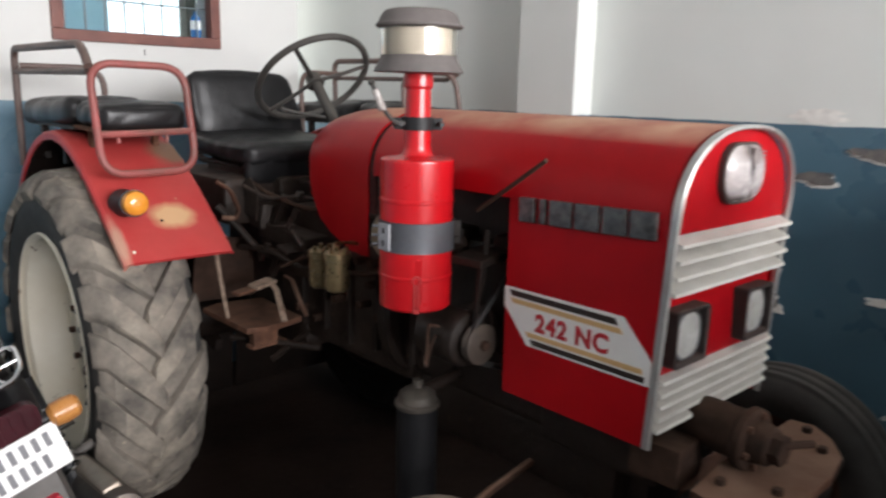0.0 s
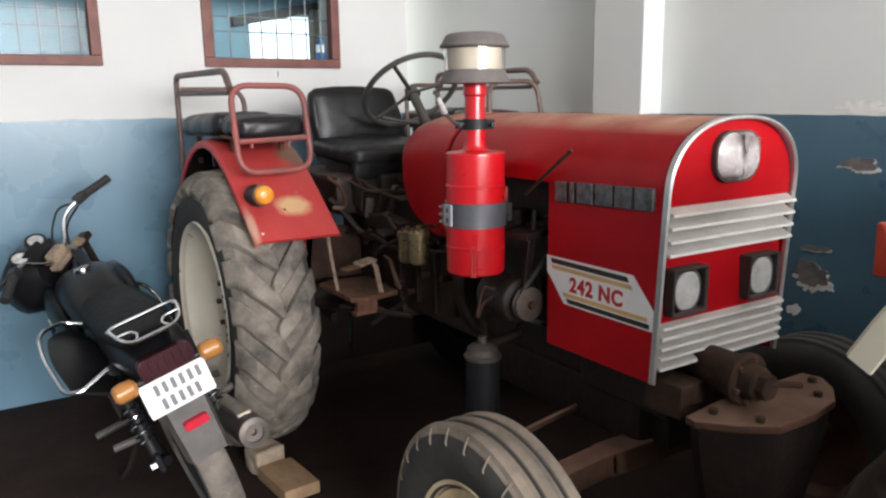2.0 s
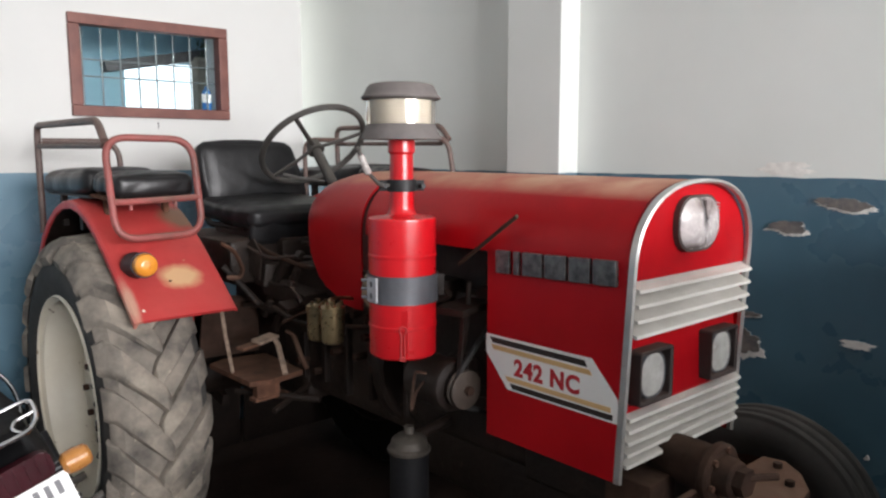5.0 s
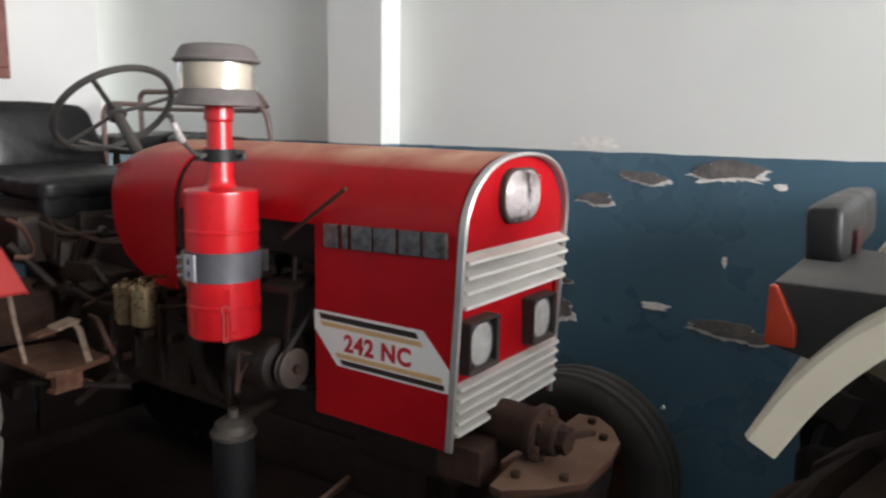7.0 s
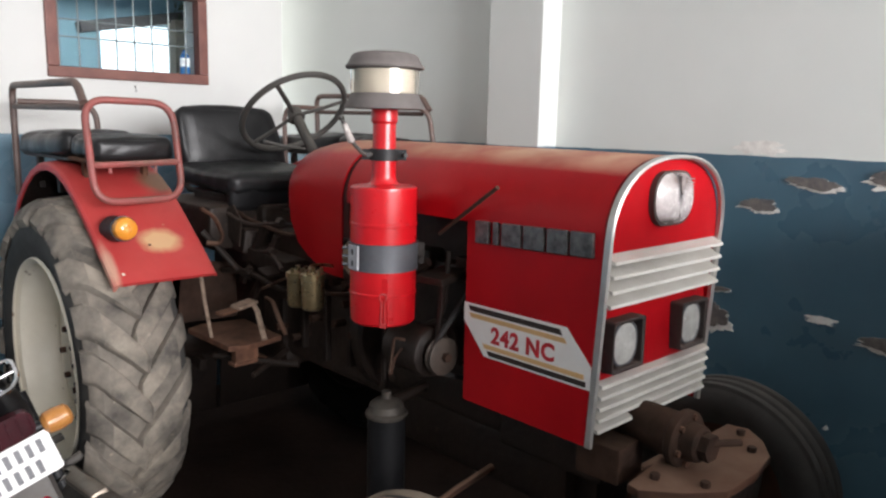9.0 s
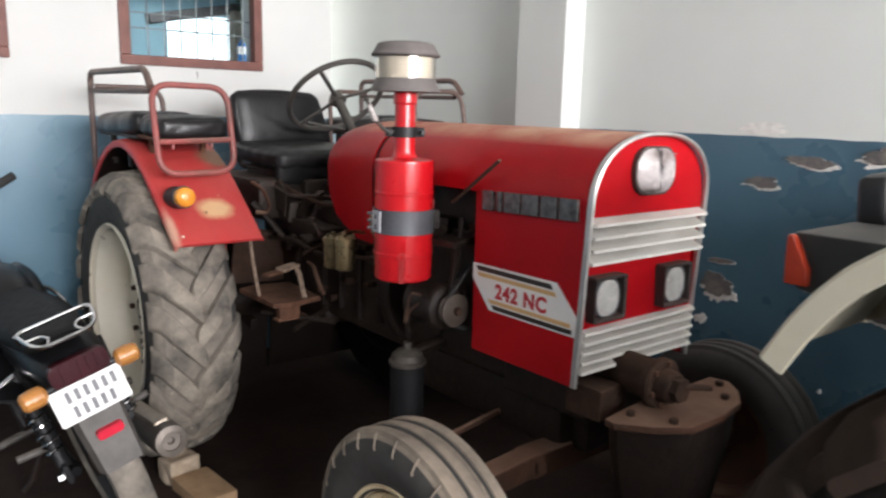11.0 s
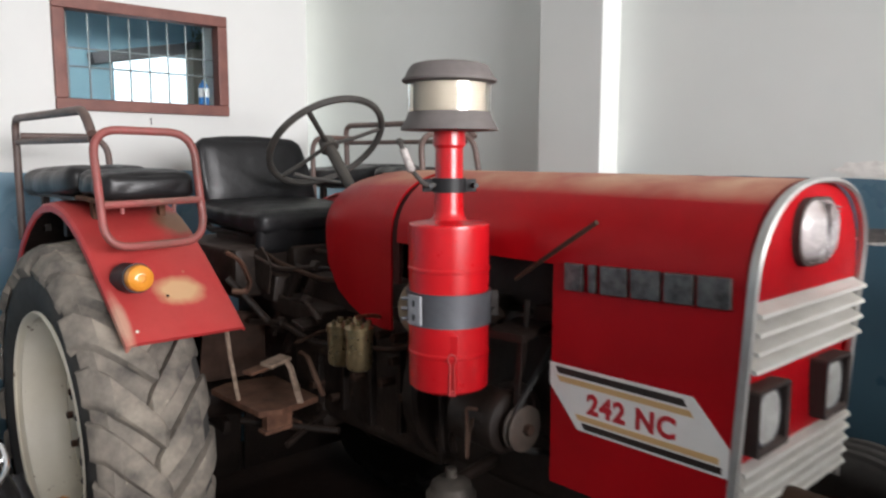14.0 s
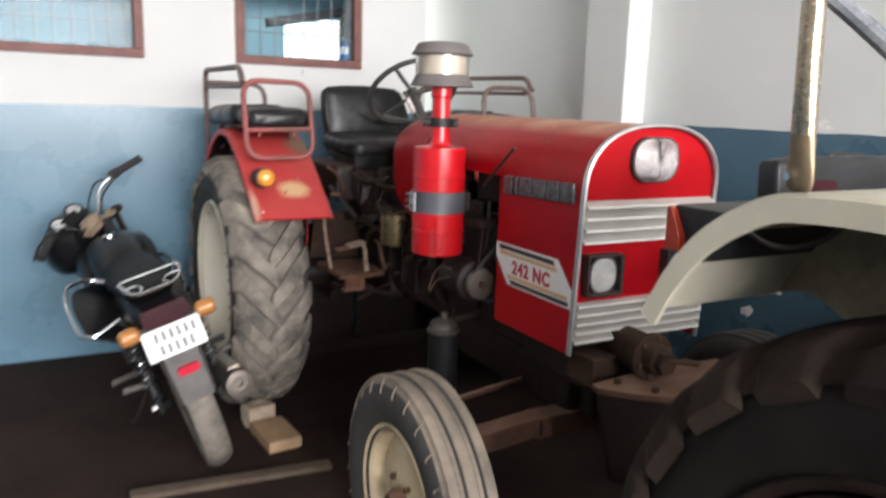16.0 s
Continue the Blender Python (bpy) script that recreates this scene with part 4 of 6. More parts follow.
def front_wheel(parent, c, out, paint, ribs, size=1.0):
    m = Matrix.Translation(c) @ (Matrix.Rotation(math.pi, 4, "Z") if out > 0 else Matrix()) @ TO_X @ Matrix.Diagonal((size, size, 1, 1))
    wh = part("front_wheel", lathe(B(), [(0, -0.085), (0.03, -0.085), (0.036, -0.075), (0.045, -0.06), (0.05, 0.06), (0, 0.06)], m, 20), RUST, parent, "small front wheel with a ribbed tyre")
    hw = 0.084
    half = [(0.205, -hw * 0.7), (0.23, -hw * 0.82), (0.275, -hw * 1.0), (0.31, -hw * 0.98), (0.335, -hw * 0.86), (0.347, -hw * 0.74), (0.354, -hw * 0.6), (0.355, -hw * 0.42), (0.346, -hw * 0.36), (0.346, -hw * 0.26), (0.356, -hw * 0.2)]
    part("tyre", lathe(B(), half + [(r, -h) for r, h in half[::-1]], m, 64), RUBBER5, wh, "dark ribbed front tyre, dusty tread")
    bm = B()
    for a, b in ((-0.8, -0.42), (-0.2, 0.2), (0.42, 0.8)):
        lathe(bm, [(0.345, a * hw), (0.3585, a * hw + 0.003), (0.362, (a + b) / 2 * hw), (0.3585, b * hw - 0.003), (0.345, b * hw)], m, 64)
    lathe(bm, [(0.336, -0.87 * hw), (0.345, -0.8 * hw), (0.349, -0.42 * hw), (0.349, 0.42 * hw), (0.345, 0.8 * hw), (0.336, 0.87 * hw)], m, 64)
    part("tread_rib", bm, ribs, wh, "dust-caked tread ribs")
    for k in range(26):
        a = 2 * math.pi * k / 26
        bm = B()
        pts = [m @ Vector((r * math.cos(a + o), r * math.sin(a + o), h)) for r, h, o in ((0.35, -hw * 0.78, 0), (0.338, -hw * 0.88, 0.004), (0.318, -hw * 0.985, 0.012), (0.314, -hw * 1.0, 0.03))]
        part("tread_notch", tube(bm, pts, 0.0026, 6), ribs, wh)
    bm = B()
    lathe(bm, [(0.212, -hw * 0.78), (0.222, -hw * 0.84), (0.226, -hw * 0.76), (0.205, -hw * 0.66), (0.195, 0), (0.205, hw * 0.66), (0.222, hw * 0.8), (0.205, hw * 0.7), (0.188, 0.0), (0.19, -hw * 0.3), (0.198, -hw * 0.6)], m, 48)
    lathe(bm, [(0.19, -0.012), (0.165, -0.022), (0.12, -0.034), (0.07, -0.045), (0.045, -0.045), (0.045, -0.038), (0.07, -0.038), (0.12, -0.026), (0.165, -0.014), (0.19, -0.004)], m, 48)
    part("rim", bm, paint, wh, "yellowed cream rim" if paint is CREAMF else "dirty brown rim")
    for k in range(5):
        a = 2 * math.pi * k / 5
        bm = B()
        cyl(bm, m @ Vector((0.075 * math.cos(a), 0.075 * math.sin(a), -0.058)), m @ Vector((0.075 * math.cos(a), 0.075 * math.sin(a), -0.035)), 0.009, seg=6)
        part("wheel_nut", bm, RUST, wh)


RWC = (0.965, 2.69, 0.60)
rear_wheel(tractor, RWC, -1, RUBBER5, CREAM, RUBBER)
# Far wheel: its shade is painted as near-black rubber and rim.
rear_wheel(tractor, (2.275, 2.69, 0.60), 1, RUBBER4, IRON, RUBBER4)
front_wheel(tractor, (1.015, 0.87, 0.36), -1, CREAMF, RUBBER3)
front_wheel(tractor, (2.37, 0.87, 0.342), 1, RUST, RUBBER5, 0.945)

# ---- fenders, rails and seats ----
FPROF = [(2.13, 0.972), (2.20, 1.03), (2.29, 1.098), (2.38, 1.165), (2.47, 1.225), (2.56, 1.272), (2.65, 1.302), (2.75, 1.315), (2.86, 1.305), (2.96, 1.277), (3.06, 1.228), (3.16, 1.16), (3.25, 1.07), (3.31, 0.97)]
FPATCH = mat("red_paint_faded", (0.54, 0.040, 0.042), (0.45, 0.030, 0.032), rough=0.45, scale=5, bump=0.08, dust=0.11, specks=0.1, speckcol=(0.5, 0.32, 0.2))


def worn_patch(m, centre, size, col, soft):
    """Blend a bleached or dirty patch into a paint."""
    n, l = m.node_tree.nodes, m.node_tree.links
    p = n["Principled BSDF"]
    g = n.new("ShaderNodeNewGeometry")
    v = n.new("ShaderNodeVectorMath")
    v.operation = "SUBTRACT"
    v.inputs[1].default_value = centre
    l.new(g.outputs["Position"], v.inputs[0])
    s = n.new("ShaderNodeVectorMath")
    s.operation = "DIVIDE"
    s.inputs[1].default_value = size
    l.new(v.outputs[0], s.inputs[0])
    e = n.new("ShaderNodeVectorMath")
    e.operation = "LENGTH"
    l.new(s.outputs[0], e.inputs[0])
    w = n.new("ShaderNodeTexNoise")
    w.inputs["Scale"].default_value, w.inputs["Detail"].default_value = 22, 6
    l.new(g.outputs["Position"], w.inputs["Vector"])
    a = n.new("ShaderNodeMath")
    a.operation = "MULTIPLY_ADD"
    a.inputs[1].default_value = 0.5
    l.new(w.outputs[0], a.inputs[0])
    l.new(e.outputs["Value"], a.inputs[2])
    r = n.new("ShaderNodeMapRange")
    r.inputs["From Min"].default_value, r.inputs["From Max"].default_value = 1.25, 1.25 - soft
    l.new(a.outputs[0], r.inputs["Value"])
    x = n.new("ShaderNodeMix")
    x.data_type = "RGBA"
    x.inputs["B"].default_value = (*col, 1)
    old = p.inputs["Base Color"].links[0].from_socket
    l.new(r.outputs[0], x.inputs["Factor"])
    l.new(old, x.inputs["A"])
    l.new(x.outputs["Result"], p.inputs["Base Color"])


worn_patch(FPATCH, (1.085, 2.255, 1.082), (0.082, 0.078, 0.056), (0.66, 0.41, 0.22), 0.5)
worn_patch(LENS_OLD, (CX - 0.004, 0.745, 1.362), (0.075, 0.06, 0.030), (0.20, 0.165, 0.155), 0.7)
worn_patch(LENS_OLD, (CX - 0.006, 0.745, 1.345), (0.020, 0.06, 0.055), (0.085, 0.08, 0.082), 0.6)
worn_patch(LENS_OLD, (CX - 0.035, 0.745, 1.260), (0.062, 0.06, 0.018), (0.13, 0.11, 0.105), 0.6)
worn_patch(FPATCH, (1.19, 2.52, 1.25), (0.09, 0.12, 0.06), (0.24, 0.13, 0.08), 0.5)

worn_patch(FPATCH, (0.899, 2.19, 1.02), (0.022, 0.11, 0.16), (0.55, 0.30, 0.22), 0.6)

RCX = 1.622


def fender(side):
    bm = B()
    x0, x1 = 0.89, 1.222
    rings = []
    for k, (y, z) in enumerate(FPROF):
        a, b = FPROF[max(0, k - 1)], FPROF[min(len(FPROF) - 1, k + 1)]
        d = Vector((b[0] - a[0], b[1] - a[1])).normalized()
        n = Vector((-d.y, d.x))
        # cross section: rolled outer lip, sheet, inner skirt
        sec = [(x0 + 0.006, -0.03), (x0 - 0.001, -0.028), (x0 - 0.002, -0.008), (x0 + 0.006, 0.0), (x0 + 0.03, 0.004), (x1 - 0.03, 0.004), (x1 - 0.006, 0.0), (x1, -0.008), (x1, -0.016), (x1 - 0.012, -0.008), (x0 + 0.012, -0.008)]
        rings.append([(u, y + n.x * v, z + n.y * v) for u, v in sec])
    loft(bm, rings)
    # inner side plate
    poly = [(y, z - 0.006) for y, z in FPROF[4:]] + [(3.25, 0.8), (3.1, 0.62), (2.8, 0.52), (2.6, 0.6), (2.5, 0.8)]
    prism(bm, poly, PX, x1 - 0.004, x1)
    if side > 0:
        mirror_x(bm, RCX)
    fe = part("fender", bm, FPATCH if side < 0 else RED_OLD, tractor, "worn red mudguard with a sun-bleached patch" if side < 0 else "worn red mudguard")

    # Near-black sheet under the arch, standing for the shade inside it.
    liner = B()
    loft(liner, [[(x0 + 0.014, y - 0.001, z - 0.011), (x1 - 0.010, y - 0.001, z - 0.011), (x1 - 0.010, y - 0.001, z - 0.015), (x0 + 0.014, y - 0.001, z - 0.015)] for y, z in FPROF[2:]])
    prism(liner, [(y, z - 0.012) for y, z in poly[:-5]] + poly[-5:], PX, x1 - 0.009, x1 - 0.0045)

    def add(name, bm, m_, label="", par=None):
        if side > 0:
            mirror_x(bm, RCX)
            if name == "rail":
                bmesh.ops.translate(bm, verts=bm.verts, vec=(0, 0, 0.018))
        return part(name, bm, m_, par or fe, label)

    add("liner", liner, IRON, "near-black sheet painting the shade inside the mudguard")
    bm = B()
    hoop = [(0.895, 2.275, 1.21), (0.895, 2.35, 1.532), (1.178, 2.345, 1.527), (1.188, 2.30, 1.212)]
    tube(bm, fillet(hoop, 0.075, 7, True), 0.0118, 12, True)
    add("rail", bm, RED_RAIL if side < 0 else RAIL_OLD, "pinkish-red tubular grab rail" if side < 0 else "brown tubular grab rail")
    bm = B()
    tube(bm, [(0.895, 2.305, 1.325), (1.185, 2.315, 1.333)], 0.0105, 10)
    for x in (0.955, 1.10):
        cyl(bm, (x, 2.31, 1.30), (x, 2.31, 1.325), 0.006, seg=6)
    add("rail", bm, RED_RAIL if side < 0 else RAIL_OLD)
    bm = B()
    tube(bm, fillet([(0.905, 3.20, 1.16), (0.908, 3.215, 1.592), (0.895, 2.40, 1.585), (0.895, 2.34, 1.52)], 0.05, 7), 0.013, 12)
    add("rail", bm, RAIL_OLD, "dull brown armrest tube")
    bm = B()
    tube(bm, fillet([(0.91, 3.16, 1.53), (1.18, 3.09, 1.53), (1.185, 3.07, 1.25)], 0.08, 7), 0.0115, 12)
    add("rail", bm, RAIL_OLD)
    bm = B()
    tube(bm, [(0.905, 2.38, 1.505), (0.91, 3.2, 1.51)], 0.0105, 10)
    add("rail", bm, RAIL_OLD)
    bm = B()
    pad(bm, (1.065, 2.50, 1.374), (0.265, 0.24, 0.08), (2, 0, 0), 0.026, 0.008, 0.018, 7, 24)
    add("cushion", bm, VINYLG, "black vinyl side seat cushion, creased")
    bm = B()
    pad(bm, (1.04, 2.91, 1.374), (0.26, 0.54, 0.09), (-2, 0, 0), 0.03, 0.008, 0.018, 9, 28)
    add("cushion", bm, VINYLG)
    bm = B()
    for y in (2.8, 3.05):
        span(bm, (0.94, y - 0.015, 1.2), (0.96, y + 0.015, 1.35))
        span(bm, (1.14, y - 0.015, 1.2), (1.16, y + 0.015, 1.35))
    span(bm, (0.92, 2.62, 1.325), (1.17, 3.15, 1.335))
    add("seat_bracket", bm, IRON)
    bm = B()
    box(bm, (1.06, 2.50, 1.331), (0.27, 0.25, 0.012), (2, 0, 0), bev=0.003)
    for x in (0.96, 1.16):
        box(bm, (x, 2.56, 1.30), (0.02, 0.03, 0.06), bev=0.004)
    add("seat_board", bm, STEPR, "brown dusty board under the cushion")
    if side < 0:
        # The long black base takes in the lamp's soft shadow on the mudguard.
        m, n = along((0.957, 2.318, 1.118), (0.944, 2.185, 1.137))
        ind = part("indicator", lathe(B(), [(0, 0), (0.043, 0), (0.045, 0.012), (0.043, 0.03), (0.040, 0.05), (0.038, n - 0.006), (0.040, n - 0.004), (0.040, n), (0, n)], m, 28), BLACKP, fe, "round amber indicator lamp, black base drawn out over its shadow")
        m, n = along((0.944, 2.186, 1.137), (0.940, 2.14, 1.141))
        part("lens", lathe(B(), [(0.036, 0), (0.037, 0.012), (0.033, 0.028), (0.022, 0.036), (0.012, 0.037), (0.01, 0.034), (0, 0.034)], m, 28), AMBER, ind, "amber ribbed lens")
        for x, y, z, m_ in ((0.925, 2.158, 0.998, CREAM), (1.045, 2.246, 1.066, IRON)):
            part("rivet", lathe(B(), [(0.006, 0), (0.004, 0.005), (0, 0.006)], along((x, y, z), (x - 0.003, y - 0.006, z + 0.008))[0], 8), m_, fe)
    return fe


fender(-1)
fender(1)

seat = part("seat", pad(B(), (1.635, 2.615, 1.249), (0.45, 0.46, 0.085), (3, 0, 0), 0.03, 0.012, 0.012, 3, 18), VINYL, tractor, "black vinyl driver's seat, creased and dusty")
bm = B()
pad(bm, (1.635, 2.86, 1.393), (0.43, 0.085, 0.265), (-8, 0, 0), 0.034, 0.014, 0.006, 5)
for v in bm.verts:
    v.co.x += (1.53 - v.co.z) / 0.26 * (0.04 + (v.co.x - 1.635) * 0.10)
part("backrest", bm, VINYL, seat)
bm = B()
box(bm, (1.66, 2.62, 1.13), (0.2, 0.25, 0.1), bev=0.01)
part("seat_base", bm, IRON, seat)
part("seat_skirt", pad(B(), (1.63, 2.415, 1.195), (0.42, 0.05, 0.12), (6, 0, 0), 0.02, 0.006, 0.008, 11, 10), VINYL, seat, "sagging black vinyl front of the seat")
part("seat_pan", box(B(), (1.64, 2.60, 1.155), (0.40, 0.36, 0.10), bev=0.02), IRON_LIGHTER, seat)
for x in (1.45, 1.82):
    part("seat_frame", tube(B(), fillet([(x, 2.5, 1.19), (x, 2.86, 1.19), (x, 2.9, 1.36)], 0.05), 0.012), IRON, seat)

# steering wheel
SC, SN = Vector((1.770, 2.525, 1.510)), Vector((0, 0.68, 0.733))
SU = Vector((0, -0.733, 0.68))
sw = part("steering_wheel", cyl(cyl(B(), SC - SN * 0.03, SC + SN * 0.012, 0.035, 0.028, 20), SC - SN * 0.06, SC - SN * 0.02, 0.02, seg=16), STEER, tractor, "dark thin-rimmed steering wheel")
ring = [SC + Vector((1, 0, 0)) * 0.22 * math.cos(a) + SU * 0.22 * math.sin(a) for a in (2 * math.pi * k / 56 for k in range(56))]
part("rim", tube(B(), ring, 0.0125, 10, True), STEER, sw)
for a in (134, 238, 22):
    e = SC + Vector((1, 0, 0)) * 0.215 * math.cos(radians(a)) + SU * 0.215 * math.sin(radians(a))
    part("spoke", tube(B(), [SC - SN * 0.012, (SC + e) / 2 - SN * 0.01, e], 0.011, 8, squash=0.7), STEER, sw)
bm = B()
cyl(bm, SC - SN * 0.02, SC - SN * 0.42, 0.021, seg=16)
cyl(bm, SC - SN * 0.24, SC - SN * 0.42, 0.032, seg=16)
part("steering_column", bm, STEER, tractor)
part("stop_lever", tube(B(), fillet([(1.72, 2.37, 1.37), (1.62, 2.40, 1.385), (1.56, 2.41, 1.40)], 0.03), 0.007), STEER, tractor)

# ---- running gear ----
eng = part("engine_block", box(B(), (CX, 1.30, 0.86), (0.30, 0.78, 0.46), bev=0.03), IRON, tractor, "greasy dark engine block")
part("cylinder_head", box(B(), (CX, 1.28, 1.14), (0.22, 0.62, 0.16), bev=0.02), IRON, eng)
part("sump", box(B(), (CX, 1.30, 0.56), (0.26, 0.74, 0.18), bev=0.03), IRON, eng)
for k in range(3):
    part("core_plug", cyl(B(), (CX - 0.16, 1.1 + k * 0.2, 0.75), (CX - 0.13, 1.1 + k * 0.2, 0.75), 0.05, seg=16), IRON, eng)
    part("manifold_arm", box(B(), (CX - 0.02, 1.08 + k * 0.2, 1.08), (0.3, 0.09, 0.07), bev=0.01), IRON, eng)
gb = part("gearbox", box(B(), (CX, 1.95, 0.80), (0.34, 0.62, 0.40), bev=0.04), IRON_LIGHTER, tractor, "greasy dark gearbox casing")
part("differential", box(B(), (CX, 2.5, 0.78), (0.38, 0.60, 0.46), bev=0.05), IRON_LIGHTER, gb)
part("lift_cover", box(B(), (CX - 0.02, 2.66, 1.08), (0.72, 0.52, 0.17), bev=0.03), IRON_LIGHTER, gb)
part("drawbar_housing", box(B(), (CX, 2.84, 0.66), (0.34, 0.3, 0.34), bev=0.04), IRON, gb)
for s in (-1, 1):
    hs = part("axle_housing", cyl(B(), (CX + s * 0.15, 2.69, 0.62), (CX + s * 0.55, 2.69, 0.61), 0.11, 0.075, 24), IRON, tractor)
    part("half_shaft", cyl(B(), (CX + s * 0.545, 2.69, 0.61), (CX + s * 0.66, 2.69, 0.61), 0.06, seg=20), IRON, hs)
    # Dark plate added behind the axle to stand for shade on the wall.
    part("shade_plate", box(B(), (CX + s * 0.28, 3.12, 0.43), (0.54, 0.02, 0.72), (6, 0, 0), bev=0.004), IRON, gb)
    part("lift_arm", box(B(), (CX + s * 0.30, 2.95, 0.52), (0.03, 0.6, 0.05), (8, 0, 0), bev=0.006), IRON, gb)
at = Matrix.Translation((1.405, 1.458, 0))
can = part("oil_filter", lathe(B(), [(0, 0.36), (0.05, 0.36), (0.056, 0.372), (0.056, 0.635), (0, 0.635)], at, 28), mat("slate_can", (0.008, 0.008, 0.0095), (0.005, 0.005, 0.006), rough=0.6, scale=12, spec=0.3), tractor, "dark canister filter with a pale rimmed lid")
part("lid", lathe(B(), [(0.05, 0.636), (0.060, 0.636), (0.062, 0.64), (0.062, 0.647), (0.058, 0.651), (0.054, 0.653), (0.05, 0.672), (0.036, 0.684), (0.014, 0.688), (0.014, 0.71), (0, 0.711)], at, 28), mat("dull_lid", (0.085, 0.072, 0.06), (0.04, 0.034, 0.028), rough=0.6, metal=0.2, scale=25), can)
part("filter_arm", cyl(B(), (1.42, 1.46, 0.67), (1.57, 1.46, 0.69), 0.016, seg=12), IRON, can)
for x, y, z0, r in ((1.327, 1.722, 0.912, 0.035), (1.348, 1.838, 0.897, 0.034)):
    at = Matrix.Translation((x, y, 0))
    ff = part("fuel_filter", lathe(B(), [(0, z0), (r - 0.012, z0), (r - 0.003, z0 + 0.006), (r, z0 + 0.02), (r, z0 + 0.092), (r + 0.004, z0 + 0.094), (r + 0.004, z0 + 0.102), (0, z0 + 0.102)], at, 24), BRASS, tractor, "brassy fuel filter bowl")
    bm = B()
    lathe(bm, [(0, z0 + 0.102), (r + 0.003, z0 + 0.102), (r + 0.003, z0 + 0.112), (r - 0.01, z0 + 0.118), (0, z0 + 0.118)], at, 24)
    cyl(bm, (x, y, z0 + 0.116), (x, y, z0 + 0.132), 0.009, seg=6)
    part("filter_head", bm, BRASS, ff)
    for k in range(3):
        a = radians(200 + 75 * k)
        u, v = x + (r - 0.006) * math.cos(a), y + (r - 0.006) * math.sin(a)
        part("bolt", cyl(B(), (u, v, z0 + 0.112), (u, v, z0 + 0.128), 0.0065, seg=6), BRASS, ff)
part("banjo_pipe", tube(B(), fillet([(1.345, 1.76, 1.022), (1.36, 1.79, 1.034), (1.42, 1.80, 1.03), (1.50, 1.80, 1.01)], 0.02), 0.0055, 8), BRASS, ff)
# belt, pulleys and generator
m = Matrix.Translation((1.428, 1.24, 0.862)) @ Matrix.Rotation(radians(-90), 4, "X")
gen = part("generator", lathe(B(), [(0, 0.04), (0.04, 0.04), (0.066, 0.05), (0.072, 0.06), (0.072, 0.085), (0.069, 0.09), (0.069, 0.15), (0.072, 0.155), (0.072, 0.18), (0.05, 0.195), (0, 0.2)], m, 28), IRON, tractor, "dark greasy generator with a small pulley")
part("pulley", lathe(B(), [(0, 0.0), (0.046, 0.0), (0.052, 0.003), (0.052, 0.007), (0.042, 0.013), (0.052, 0.019), (0.052, 0.023), (0.03, 0.03), (0.02, 0.045), (0, 0.045)], m, 28), mat("pale_steel", (0.075, 0.056, 0.044), (0.045, 0.033, 0.026), rough=0.6, scale=30), gen, "pale worn steel pulley")
part("pulley_nut", cyl(B(), (1.428, 1.24, 0.862), (1.428, 1.226, 0.862), 0.013, seg=6), RUSTD, gen)
belt = [(1.392, 1.253, 0.89), (1.60, 1.253, 1.10), (1.72, 1.253, 1.1), (1.74, 1.253, 0.7), (1.42, 1.253, 0.815)]
part("fan_belt", tube(B(), fillet(belt, 0.05, 5, True), 0.008, 6, True), RUBBER2, gen)
part("adjusting_strap", box(B(), (1.431, 1.268, 0.985), (0.006, 0.016, 0.15), (0, 6, 0), bev=0.002), IRON, gen)
part("strap_bracket", box(B(), (1.47, 1.30, 1.07), (0.13, 0.10, 0.02), (0, -4, 8), bev=0.004), IRON, gen)
part("wire_loop", tube(B(), fillet([(1.352, 1.32, 0.905), (1.30, 1.30, 0.925), (1.245, 1.24, 0.915), (1.205, 1.20, 0.875), (1.215, 1.21, 0.865), (1.26, 1.25, 0.89), (1.36, 1.34, 0.875)], 0.02), 0.0042, 6), RUSTD, gen, "bent grey cable loop")
for pts, r in (([(1.50, 1.40, 0.9), (1.47, 1.46, 0.86), (1.46, 1.52, 0.76), (1.5, 1.55, 0.70)], 0.01), ([(1.47, 1.28, 1.14), (1.47, 1.29, 0.98), (1.46, 1.33, 0.90)], 0.007), ([(1.47, 1.36, 1.10), (1.43, 1.5, 1.0), (1.5, 1.65, 0.9)], 0.014)):
    part("hose", tube(B(), fillet(pts, 0.04), r), IRON, tractor)
# foot step with linkage, levers
bm = B()
prism(bm, [(1.238, 2.10), (1.30, 2.075), (1.45, 2.11), (1.46, 2.40), (1.30, 2.43), (1.232, 2.40)], Matrix(), 0.702, 0.722, bev=0.004)
prism(bm, [(1.27, 2.11), (1.36, 2.115), (1.36, 2.15), (1.27, 2.145)], Matrix(), 0.652, 0.703, bev=0.004)
box(bm, (1.325, 2.13, 0.648), (0.13, 0.045, 0.012), (0, 0, 4), bev=0.003)
step = part("foot_step", bm, STEPR, tractor, "rusty plate foot step with a bracket")
PALE = mat("pale_rust", (0.38, 0.28, 0.21), (0.15, 0.10, 0.07), rough=0.8, scale=30)
part("pedal_pad", box(B(), (1.335, 2.165, 0.842), (0.085, 0.05, 0.012), (4, -6, 14), bev=0.003), PALE, step)
part("pedal_pad", box(B(), (1.30, 2.20, 0.818), (0.10, 0.045, 0.010), (0, -5, 10), bev=0.003), STEPR, step)
part("pedal_arm", tube(B(), fillet([(1.36, 2.15, 0.84), (1.365, 2.13, 0.825), (1.335, 2.045, 0.775), (1.33, 2.02, 0.75)], 0.02), 0.011, 8, squash=0.6), PALE, step)
